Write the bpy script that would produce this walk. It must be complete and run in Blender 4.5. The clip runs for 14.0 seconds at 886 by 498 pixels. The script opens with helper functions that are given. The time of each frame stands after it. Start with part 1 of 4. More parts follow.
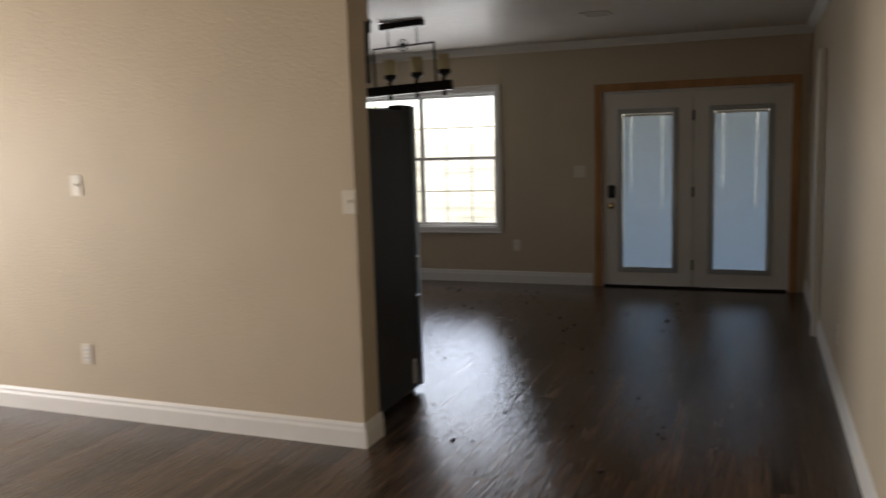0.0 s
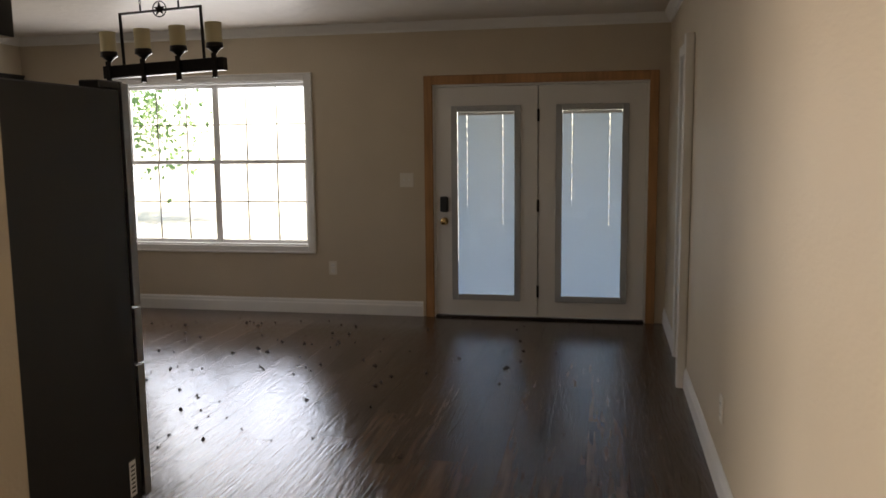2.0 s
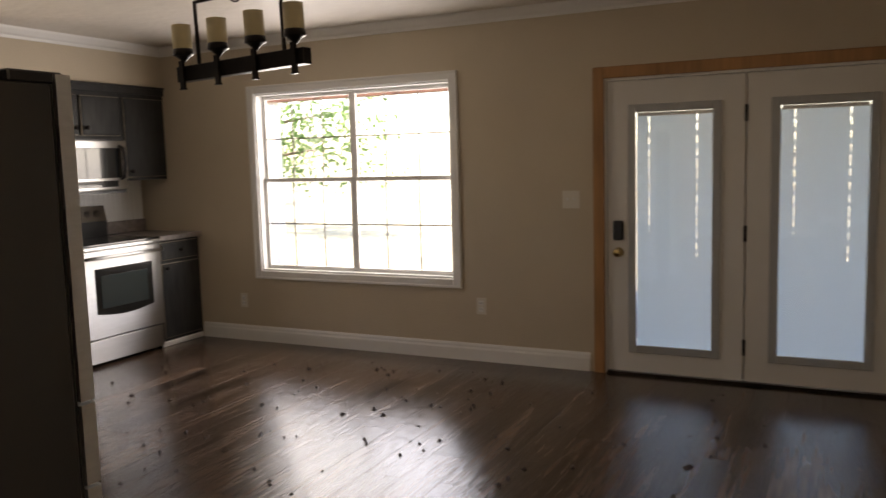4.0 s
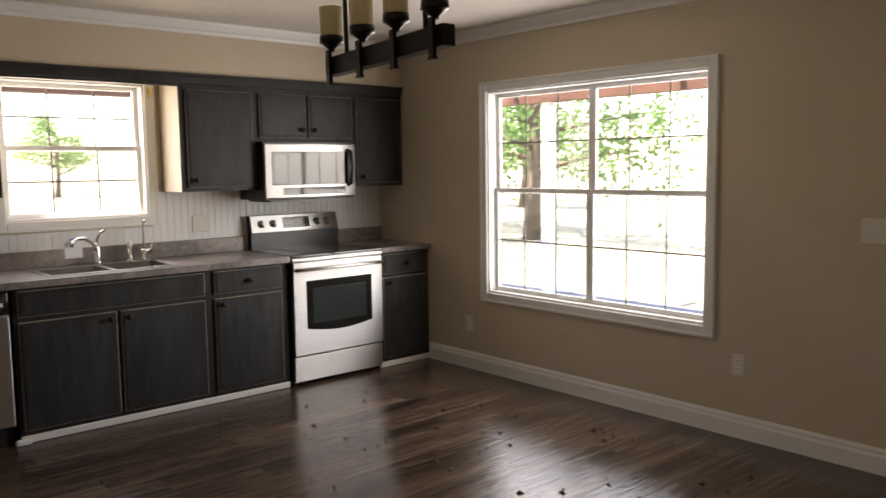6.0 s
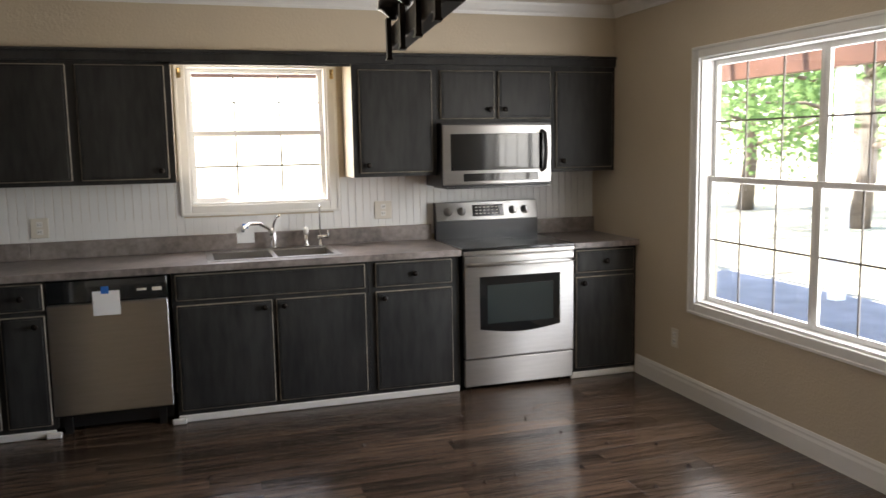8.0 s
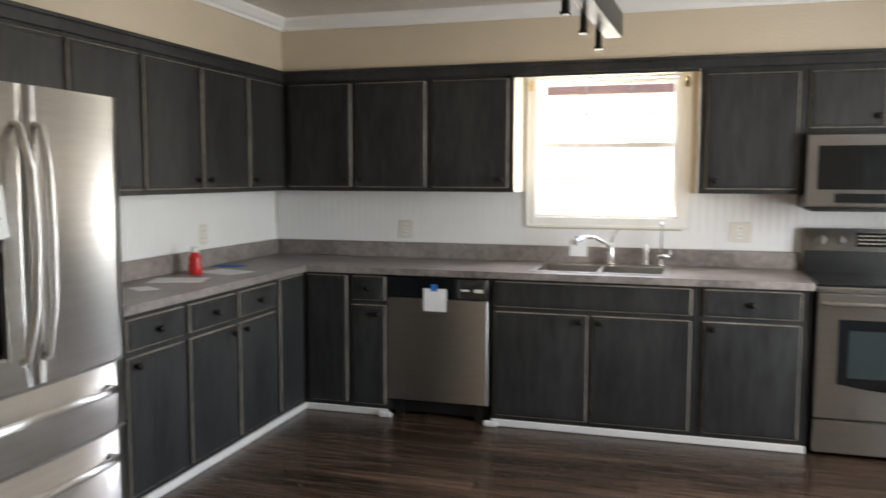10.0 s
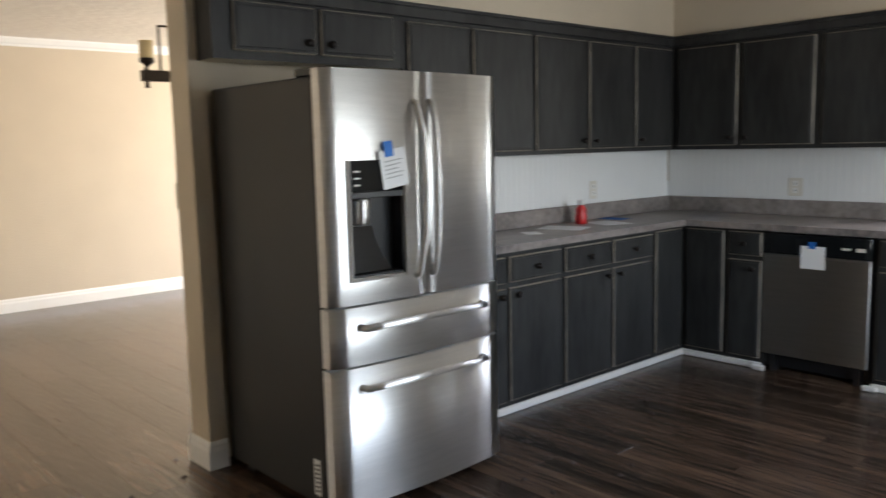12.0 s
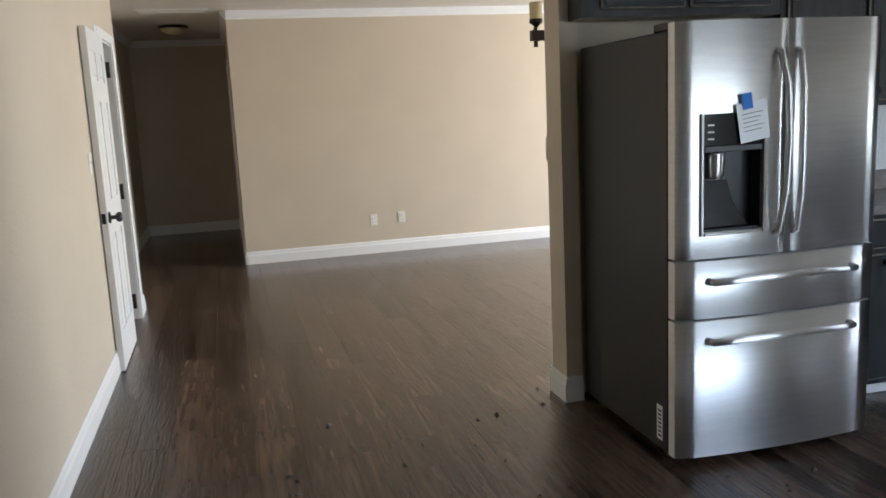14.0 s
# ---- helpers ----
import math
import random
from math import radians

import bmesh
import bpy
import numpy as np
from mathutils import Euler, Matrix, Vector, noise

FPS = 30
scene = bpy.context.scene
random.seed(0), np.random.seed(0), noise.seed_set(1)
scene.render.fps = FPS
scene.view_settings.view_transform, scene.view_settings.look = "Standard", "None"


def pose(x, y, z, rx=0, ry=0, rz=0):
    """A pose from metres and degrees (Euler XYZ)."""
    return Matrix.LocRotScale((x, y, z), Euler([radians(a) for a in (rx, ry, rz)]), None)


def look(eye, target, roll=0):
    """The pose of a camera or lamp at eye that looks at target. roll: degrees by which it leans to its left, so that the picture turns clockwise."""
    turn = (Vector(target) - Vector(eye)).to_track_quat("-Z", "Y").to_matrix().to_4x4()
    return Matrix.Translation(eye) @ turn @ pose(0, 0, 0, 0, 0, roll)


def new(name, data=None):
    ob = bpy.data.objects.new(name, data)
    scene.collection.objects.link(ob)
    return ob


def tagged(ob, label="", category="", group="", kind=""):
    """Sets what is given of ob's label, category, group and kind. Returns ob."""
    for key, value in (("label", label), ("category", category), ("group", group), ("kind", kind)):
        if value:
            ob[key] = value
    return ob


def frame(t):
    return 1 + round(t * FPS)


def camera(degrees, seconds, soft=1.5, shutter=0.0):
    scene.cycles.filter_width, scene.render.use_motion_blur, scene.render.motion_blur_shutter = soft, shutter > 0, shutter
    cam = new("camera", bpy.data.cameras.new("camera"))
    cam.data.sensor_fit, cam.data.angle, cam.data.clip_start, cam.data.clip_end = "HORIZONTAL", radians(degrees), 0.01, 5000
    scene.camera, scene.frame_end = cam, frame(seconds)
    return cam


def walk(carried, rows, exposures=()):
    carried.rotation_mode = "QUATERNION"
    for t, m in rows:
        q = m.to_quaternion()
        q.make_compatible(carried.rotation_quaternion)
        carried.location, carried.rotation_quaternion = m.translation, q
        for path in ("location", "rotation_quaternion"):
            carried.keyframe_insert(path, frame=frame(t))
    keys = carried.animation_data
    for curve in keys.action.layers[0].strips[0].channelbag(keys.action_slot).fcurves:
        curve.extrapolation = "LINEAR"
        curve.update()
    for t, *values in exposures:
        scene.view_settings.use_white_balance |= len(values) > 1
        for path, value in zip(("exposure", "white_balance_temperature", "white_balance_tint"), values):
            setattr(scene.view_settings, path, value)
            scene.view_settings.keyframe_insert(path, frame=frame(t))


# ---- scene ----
cam = camera(57.1, 14.0, shutter=0.5)
PATH = [
    (0, (0.142, 0.492, 1.502), (-0.574, 2.339, 1.245), -1.7),
    (0.5, (0.150, 0.876, 1.495), (-0.330, 2.798, 1.23), -1.0),
    (1, (0.105, 1.281, 1.507), (-0.244, 3.23, 1.227), -1.8),
    (1.5, (0.130, 1.668, 1.515), (-0.224, 3.613, 1.224), -1.1),
    (2, (0.087, 2.034, 1.475), (-0.297, 3.98, 1.219), -0.6),
    (2.2, (0.043, 2.172, 1.468), (-0.345, 4.12, 1.232), -1.2),
    (4.3, (0.122, 3.633, 1.48), (-0.878, 5.35, 1.253), -1.2),
    (4.5, (0.149, 3.746, 1.484), (-0.93, 5.414, 1.254), -0.9),
    (5, (0.115, 4.062, 1.473), (-1.081, 5.651, 1.258), -0.5),
    (5.5, (0.064, 4.362, 1.486), (-1.253, 5.855, 1.294), -1.0),
    (6, (0.018, 4.704, 1.51), (-1.486, 6.006, 1.308), -0.8),
    (6.5, (-0.053, 5.008, 1.505), (-1.638, 6.207, 1.278), -1.5),
    (7, (-0.085, 5.314, 1.531), (-1.782, 6.349, 1.311), -1.4),
    (7.2, (-0.07, 5.425, 1.563), (-1.823, 6.36, 1.336), -1.3),
    (9.3, (-0.174, 6.63, 1.503), (-2.159, 6.593, 1.26), -0.3),
    (9.5, (-0.199, 6.717, 1.489), (-2.176, 6.526, 1.255), -0.1),
    (10, (-0.289, 6.873, 1.461), (-2.197, 6.301, 1.283), 0.1),
    (10.5, (-0.306, 7.061, 1.448), (-2.095, 6.183, 1.283), -0.5),
    (11, (-0.27, 7.289, 1.438), (-1.909, 6.169, 1.192), -0.4),
    (11.5, (-0.17, 7.398, 1.428), (-1.667, 6.096, 1.173), -0.9),
    (12, (-0.081, 7.494, 1.436), (-1.414, 6.024, 1.182), -1.3),
    (12.5, (-0.056, 7.639, 1.45), (-1.1, 5.95, 1.209), -1.0),
    (13, (-0.087, 7.783, 1.464), (-0.718, 5.905, 1.196), -1.0),
    (13.5, (-0.113, 7.809, 1.46), (-0.566, 5.885, 1.158), -2.5),
    (14, (-0.15, 7.723, 1.45), (-0.641, 5.814, 1.112), -2.8),
]
EXPOSURES = [(0.0, 2.35, 6800, 15), (1.0, 2.75, 6800, 15), (2.2, 3.05, 7300, 18), (4.3, 3.25, 7900, 21), (7.2, 3.35, 7300, 17), (9.5, 4.2, 6800, 13), (11.0, 3.95, 6700, 12), (12.5, 3.65, 6100, 11), (14.0, 3.45, 5700, 10)]
walk(cam, [(t, look(eye, target, roll)) for t, eye, target, roll in PATH], EXPOSURES)

# ---- world, sun and large lights ----
world = bpy.data.worlds.new("sky")
scene.world = world
world.use_nodes = True
sky = world.node_tree.nodes.new("ShaderNodeTexSky")
sky.sky_type, sky.sun_disc = "NISHITA", False
sky.sun_elevation, sky.sun_rotation = radians(68), radians(200)
world.node_tree.links.new(sky.outputs[0], world.node_tree.nodes["Background"].inputs[0])
world.node_tree.nodes["Background"].inputs[1].default_value = 0.12
sun = new("sun", bpy.data.lights.new("sun", "SUN"))
sun.data.energy, sun.data.angle, sun.data.color = 3.2, radians(0.5), (1.0, 0.95, 0.87)
sun.matrix_world = look((0, 0, 20), (0.13 * 10, 0.35 * 10, 20 - 0.927 * 10))


def window_light(name, x, y, z, toward, w, h, power, color):
    """Daylight standing in a window's opening."""
    data = bpy.data.lights.new(name, "AREA")
    data.shape, data.size, data.size_y, data.energy, data.color = "RECTANGLE", w, h, power, color
    ob = new(name, data)
    ob.matrix_world = look((x, y, z), toward)
    return ob


window_light("living_window_light", -7.47, 1.55, 1.35, (0, 1.55, 1.30), 3.6, 1.4, 36, (1.0, 0.97, 0.92))
window_light("dining_window_light", -3.31, 8.895, 1.32, (-3.31, 0, 1.32), 1.66, 1.36, 5.0, (0.88, 0.94, 1.0))
window_light("sink_window_light", -5.60, 6.38, 1.645, (0, 6.38, 1.645), 0.80, 0.80, 1.2, (1.0, 0.97, 0.92))

# ---- materials ----
def material(name, color, rough=0.6, metal=0.0, grain=0.0, scale=8.0, stretch=(1, 1, 1), bump=0.0, bump_scale=60.0, tint=None, coat=0.0, per_object=0.0, detail=6.0, rough_var=0.0, spread=0.17):
    m = bpy.data.materials.new(name)
    m.use_nodes = True
    nt = m.node_tree
    N, L = nt.nodes, nt.links
    b = N["Principled BSDF"]
    b.inputs["Roughness"].default_value = rough
    b.inputs["Metallic"].default_value = metal
    b.inputs["Coat Weight"].default_value = coat
    b.inputs["Coat Roughness"].default_value = 0.14
    tc = N.new("ShaderNodeTexCoord")
    mp = N.new("ShaderNodeMapping")
    mp.inputs["Scale"].default_value = stretch
    L.new(tc.outputs["Object"], mp.inputs["Vector"])
    vec = mp.outputs["Vector"]
    if per_object:
        info = N.new("ShaderNodeObjectInfo")
        add = N.new("ShaderNodeVectorMath")
        add.operation = "MULTIPLY_ADD"
        comb = N.new("ShaderNodeCombineXYZ")
        for k in range(3):
            L.new(info.outputs["Random"], comb.inputs[k])
        L.new(comb.outputs[0], add.inputs[0])
        add.inputs[1].default_value = (37.0, 23.0, 11.0)
        L.new(vec, add.inputs[2])
        vec = add.outputs[0]
    base = None
    if grain:
        n1 = N.new("ShaderNodeTexNoise")
        n1.inputs["Scale"].default_value, n1.inputs["Detail"].default_value = scale, detail
        L.new(vec, n1.inputs["Vector"])
        n2 = N.new("ShaderNodeTexNoise")
        n2.inputs["Scale"].default_value, n2.inputs["Detail"].default_value = scale * 0.13, 3.0
        L.new(vec, n2.inputs["Vector"])
        mixf = N.new("ShaderNodeMath")
        mixf.operation = "MULTIPLY_ADD"
        L.new(n2.outputs["Fac"], mixf.inputs[0])
        mixf.inputs[1].default_value = 0.55
        half = N.new("ShaderNodeMath")
        half.operation = "MULTIPLY"
        half.inputs[1].default_value = 0.45
        L.new(n1.outputs["Fac"], half.inputs[0])
        L.new(half.outputs[0], mixf.inputs[2])
        ramp = N.new("ShaderNodeValToRGB")
        ramp.color_ramp.elements[0].position, ramp.color_ramp.elements[1].position = 0.5 - spread, 0.5 + spread
        t2 = tint or color
        ramp.color_ramp.elements[0].color = (*[c * (1 - grain) for c in color], 1)
        ramp.color_ramp.elements[1].color = (*[min(1, c * (1 + grain)) for c in t2], 1)
        L.new(mixf.outputs[0], ramp.inputs["Fac"])
        base = ramp.outputs["Color"]
        if per_object:
            hsv = N.new("ShaderNodeHueSaturation")
            mr = N.new("ShaderNodeMapRange")
            mr.inputs["To Min"].default_value, mr.inputs["To Max"].default_value = 1 - per_object, 1 + per_object
            L.new(info.outputs["Random"], mr.inputs["Value"])
            L.new(mr.outputs[0], hsv.inputs["Value"])
            L.new(base, hsv.inputs["Color"])
            base = hsv.outputs["Color"]
        L.new(base, b.inputs["Base Color"])
        if rough_var:
            rr = N.new("ShaderNodeMapRange")
            rr.inputs["To Min"].default_value, rr.inputs["To Max"].default_value = max(0.02, rough - rough_var), rough + rough_var
            L.new(mixf.outputs[0], rr.inputs["Value"])
            L.new(rr.outputs[0], b.inputs["Roughness"])
    else:
        b.inputs["Base Color"].default_value = (*color, 1)
    if bump:
        nb = N.new("ShaderNodeTexNoise")
        nb.inputs["Scale"].default_value, nb.inputs["Detail"].default_value = bump_scale, 4.0
        L.new(vec, nb.inputs["Vector"])
        bp = N.new("ShaderNodeBump")
        bp.inputs["Strength"].default_value, bp.inputs["Distance"].default_value = bump, 0.01
        L.new(nb.outputs["Fac"], bp.inputs["Height"])
        L.new(bp.outputs["Normal"], b.inputs["Normal"])
    return m


WALL = material("beige_wall_paint", (0.57, 0.485, 0.365), 0.5, grain=0.05, scale=3.0, bump=0.25, bump_scale=70)
CEIL = material("textured_ceiling_paint", (0.72, 0.66, 0.58), 0.42, grain=0.05, scale=6, bump=0.6, bump_scale=14)
TRIM = material("white_gloss_trim", (0.80, 0.79, 0.76), 0.35, grain=0.03, scale=9, bump=0.05, bump_scale=30)
BEAD = material("white_beadboard_paint", (0.80, 0.80, 0.79), 0.45, grain=0.03, scale=5)
FLOOR = material("dark_laminate", (0.022, 0.0130, 0.0088), 0.17, grain=0.6, spread=0.17, coat=0.04, scale=5.0, stretch=(8.0, 0.6, 1), tint=(0.076, 0.049, 0.034), bump=0.3, bump_scale=12, per_object=0.22, rough_var=0.05)
for node in [n for n in FLOOR.node_tree.nodes if n.type == "VALTORGB"]:
    pale = node.color_ramp.elements.new(0.74)                # pale scraped streaks
    pale.color = (0.20, 0.145, 0.10, 1)
    node.color_ramp.elements[1].position = 0.60
CAB = material("dark_grey_stained_cabinet", (0.0185, 0.0185, 0.0188), 0.46, grain=0.3, scale=7, stretch=(4, 4, 0.8), tint=(0.034, 0.034, 0.033), bump=0.06, bump_scale=30, rough_var=0.06)
CAB.node_tree.nodes["Principled BSDF"].inputs["Specular IOR Level"].default_value = 0.3
WORN = material("rubbed_cabinet_edge", (0.22, 0.19, 0.15), 0.5, grain=0.5, scale=25)
RAW = material("cream_cabinet_side", (0.62, 0.55, 0.43), 0.5, grain=0.08, scale=6)
RAWWOOD = material("bare_pine_edge", (0.55, 0.32, 0.15), 0.6, grain=0.2, scale=10, stretch=(1, 8, 1))
# same steel, base colour raised to paint more light on the fridge
LITSTEEL = material("fridge_stainless_steel_lit", (0.80, 0.785, 0.76), 0.36, 1.0, grain=0.06, scale=30, stretch=(1, 1, 14), bump=0.02, bump_scale=60)
# same steel, base colour lowered where the range rendered too bright
DIMSTEEL = material("brushed_stainless_steel_dim", (0.47, 0.46, 0.445), 0.34, 1.0, grain=0.06, scale=30, stretch=(1, 1, 14), bump=0.02, bump_scale=60)
CHROME = material("chrome", (0.75, 0.75, 0.74), 0.10, 1.0)
for steel in (DIMSTEEL, LITSTEEL):
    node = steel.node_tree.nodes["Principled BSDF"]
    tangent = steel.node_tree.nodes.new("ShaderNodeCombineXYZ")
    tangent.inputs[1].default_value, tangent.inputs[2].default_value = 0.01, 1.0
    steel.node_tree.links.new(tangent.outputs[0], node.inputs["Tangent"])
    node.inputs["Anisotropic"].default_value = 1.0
BLACK = material("black_plastic", (0.012, 0.012, 0.013), 0.3)
BLACKGLASS = material("black_glass", (0.008, 0.009, 0.010), 0.04, coat=0.5)
FRSIDE = material("fridge_side_grey_paint", (0.027, 0.026, 0.025), 0.42, grain=0.05, scale=20, bump=0.05, bump_scale=200)
DARKMETAL = material("oil_rubbed_bronze", (0.018, 0.014, 0.012), 0.35, 0.7, grain=0.3, scale=30)
COUNTER = material("grey_brown_laminate", (0.20, 0.175, 0.165), 0.33, grain=0.35, scale=28, tint=(0.27, 0.235, 0.22), rough_var=0.06)
CASINGWOOD = material("unpainted_pine_casing", (0.42, 0.215, 0.085), 0.5, grain=0.3, scale=6, stretch=(6, 6, 0.5), bump=0.05)
DOORPAINT = material("white_door_paint", (0.74, 0.72, 0.68), 0.4, grain=0.03, scale=5)
GRILLE = material("grey_window_grille", (0.16, 0.14, 0.12), 0.5)
GRAYFRAME = material("grey_door_lite_frame", (0.42, 0.43, 0.43), 0.45, grain=0.05)
PLATE = material("ivory_plastic_plate", (0.72, 0.68, 0.60), 0.35)
PAPER = material("white_paper", (0.85, 0.85, 0.85), 0.7, grain=0.03)
TAPE = material("blue_tape", (0.02, 0.16, 0.55), 0.6)
RED = material("red_bottle_plastic", (0.55, 0.02, 0.02), 0.3)
BRASS = material("brass", (0.70, 0.52, 0.25), 0.2, 1.0)
SHADE = material("amber_glass_shade", (0.55, 0.46, 0.27), 0.5, grain=0.1)
CONC = material("porch_concrete", (0.17, 0.17, 0.175), 0.85, grain=0.3, scale=3, bump=0.2)
EARTH = material("dry_grass_ground", (0.15, 0.14, 0.10), 0.95, grain=0.5, scale=0.8, tint=(0.24, 0.23, 0.16), bump=0.4, bump_scale=10)
BEAM = material("red_brown_beam", (0.10, 0.045, 0.028), 0.7, grain=0.3, scale=8)
LEAF = material("leaves", (0.07, 0.13, 0.03), 0.6, grain=0.4, scale=2)
BARK = material("bark", (0.12, 0.09, 0.065), 0.9, grain=0.4, scale=12, bump=0.5)
# near-black for print, gasket and subfloor, and painted shade in vents and slots
GAPBLACK = material("gap_and_print_black", (0.006, 0.006, 0.006), 0.8)
BUG = material("dry_debris", (0.03, 0.02, 0.015), 0.7)
SIDING = material("white_siding", (0.7, 0.7, 0.68), 0.7)


def glass_material(name):
    m = bpy.data.materials.new(name)
    m.use_nodes = True
    N, L = m.node_tree.nodes, m.node_tree.links
    out = N["Material Output"]
    mix, tr, gl, fr = N.new("ShaderNodeMixShader"), N.new("ShaderNodeBsdfTransparent"), N.new("ShaderNodeBsdfGlossy"), N.new("ShaderNodeLayerWeight")
    power, scale = N.new("ShaderNodeMath"), N.new("ShaderNodeMath")
    power.operation, scale.operation = "POWER", "MULTIPLY_ADD"
    power.inputs[1].default_value, scale.inputs[1].default_value, scale.inputs[2].default_value = 4.0, 0.6, 0.03
    gl.inputs["Roughness"].default_value = 0.0
    L.new(fr.outputs["Facing"], power.inputs[0])
    L.new(power.outputs[0], scale.inputs[0])
    L.new(scale.outputs[0], mix.inputs[0])
    L.new(tr.outputs[0], mix.inputs[1])
    L.new(gl.outputs[0], mix.inputs[2])
    L.new(mix.outputs[0], out.inputs[0])
    return m


GLASS = glass_material("window_glass")


def translucent_material(name, color, share):
    m = bpy.data.materials.new(name)
    m.use_nodes = True
    N, L = m.node_tree.nodes, m.node_tree.links
    mix, di, tl = N.new("ShaderNodeMixShader"), N.new("ShaderNodeBsdfDiffuse"), N.new("ShaderNodeBsdfTranslucent")
    di.inputs[0].default_value = tl.inputs[0].default_value = (*color, 1)
    mix.inputs[0].default_value = share
    L.new(di.outputs[0], mix.inputs[1])
    L.new(tl.outputs[0], mix.inputs[2])
    L.new(mix.outputs[0], N["Material Output"].inputs[0])
    return m


BLIND = translucent_material("white_blind_slats", (0.70, 0.79, 0.85), 0.24)
LEAFLIT = translucent_material("sunlit_leaves", (0.12, 0.20, 0.075), 0.5)


# ---- mesh helpers ----
def add_box(bm, x0, y0, z0, x1, y1, z1, bevel=0.0, slot=0, edge_slot=None, segs=1):
    v = [bm.verts.new((x, y, z)) for x in (x0, x1) for y in (y0, y1) for z in (z0, z1)]
    quads = ((0, 1, 3, 2), (4, 6, 7, 5), (0, 4, 5, 1), (2, 3, 7, 6), (0, 2, 6, 4), (1, 5, 7, 3))
    fs = [bm.faces.new([v[i] for i in q]) for q in quads]
    for f in fs:
        f.material_index = slot
    if bevel:
        es = list({e for f in fs for e in f.edges})
        r = bmesh.ops.bevel(bm, geom=es, offset=bevel, offset_type="OFFSET", segments=segs, profile=0.5, affect="EDGES")
        for f in r["faces"]:
            f.material_index = slot if edge_slot is None else edge_slot
            f.smooth = segs > 1


def add_tube(bm, pts, r, n=10, slot=0, caps=True, radii=None):
    """A round bar along the points."""
    rings = []
    pts = [Vector(p) for p in pts]
    side = None
    for i, p in enumerate(pts):
        d = (pts[min(i + 1, len(pts) - 1)] - pts[max(i - 1, 0)]).normalized()
        if side is None:
            side = d.orthogonal().normalized()
        side = (side - d * side.dot(d)).normalized()
        up = d.cross(side)
        rr = radii[i] if radii else r
        rings.append([bm.verts.new(p + rr * (math.cos(a) * side + math.sin(a) * up)) for a in (2 * math.pi * k / n for k in range(n))])
    for a, b in zip(rings, rings[1:]):
        for k in range(n):
            f = bm.faces.new((a[k], a[(k + 1) % n], b[(k + 1) % n], b[k]))
            f.smooth, f.material_index = True, slot
    if caps:
        for ring, flip in ((rings[0], True), (rings[-1], False)):
            f = bm.faces.new(list(reversed(ring)) if flip else ring)
            f.material_index = slot


def add_lathe(bm, profile, n=20, centre=(0, 0, 0), slot=0):
    """Turned shape about z from (radius, height) pairs."""
    c = Vector(centre)
    add_tube(bm, [c + Vector((0, 0, h)) for _, h in profile], 0, n, slot, True, [max(r, 0.0005) for r, _ in profile])


def add_sweep(bm, profile, a, b, normal, slot=0):
    """A moulding of (out, up) profile points from a to b, standing out along normal."""
    a, b, n = Vector(a), Vector(b), Vector(normal)
    ra = [bm.verts.new(a + n * o + Vector((0, 0, u))) for o, u in profile]
    rb = [bm.verts.new(b + n * o + Vector((0, 0, u))) for o, u in profile]
    k = len(profile)
    for i in range(k):
        bm.faces.new((ra[i], ra[(i + 1) % k], rb[(i + 1) % k], rb[i])).material_index = slot
    bm.faces.new(ra)
    bm.faces.new(list(reversed(rb)))


def finish(name, bm, mats, parent=None):
    bmesh.ops.recalc_face_normals(bm, faces=bm.faces)
    me = bpy.data.meshes.new(name)
    bm.to_mesh(me)
    bm.free()
    for m in (mats if isinstance(mats, (list, tuple)) else [mats]):
        me.materials.append(m)
    ob = new(name, me)
    if parent:
        ob.parent = parent
    return ob


def boxes(name, items, mats, parent=None, bevel=0.0, edge_slot=None, segs=1):
    bm = bmesh.new()
    for it in items:
        add_box(bm, *it[:6], bevel=bevel, slot=it[6] if len(it) > 6 else 0, edge_slot=edge_slot, segs=segs)
    return finish(name, bm, mats, parent)


def each(name, items, mats, parent=None, bevel=0.0):
    for it in items:
        boxes(name, [it], mats, parent, bevel)


def tubes(name, runs, mats, parent=None, n=10):
    bm = bmesh.new()
    for pts, r in runs:
        add_tube(bm, pts, r, n)
    return finish(name, bm, mats, parent)


def empty(name, m, label, category, group=""):
    e = new(name)
    e.matrix_world = m
    return tagged(e, label, category, group)


def structure(ob, label, category=""):
    return tagged(ob, label, category, kind="structure")


# ---- the plan ----
XW, XE, YN, YP, YS = -5.48, 0.590, 8.77, 4.08, -0.586     # west, east, north walls; partition's north face; living room's south wall
PT, CEILZ = 0.09, 2.475                                  # partition thickness, ceiling
COLX = -1.660                                           # free end of the partition
HALLX, HALLY = -0.25, -3.43                            # hall's west wall and end
HX, HJ, FX = 0.93, 1.05, -1.705                        # hall's east wall, its jog, east end of the cabinets
UX, UY = -5.165, 4.31                                    # faces of upper cabinets and soffit
XL = -7.4                                               # living room's west wall
BX, BY = -4.86, 4.595                                    # faces of base cabinets
T = 0.14


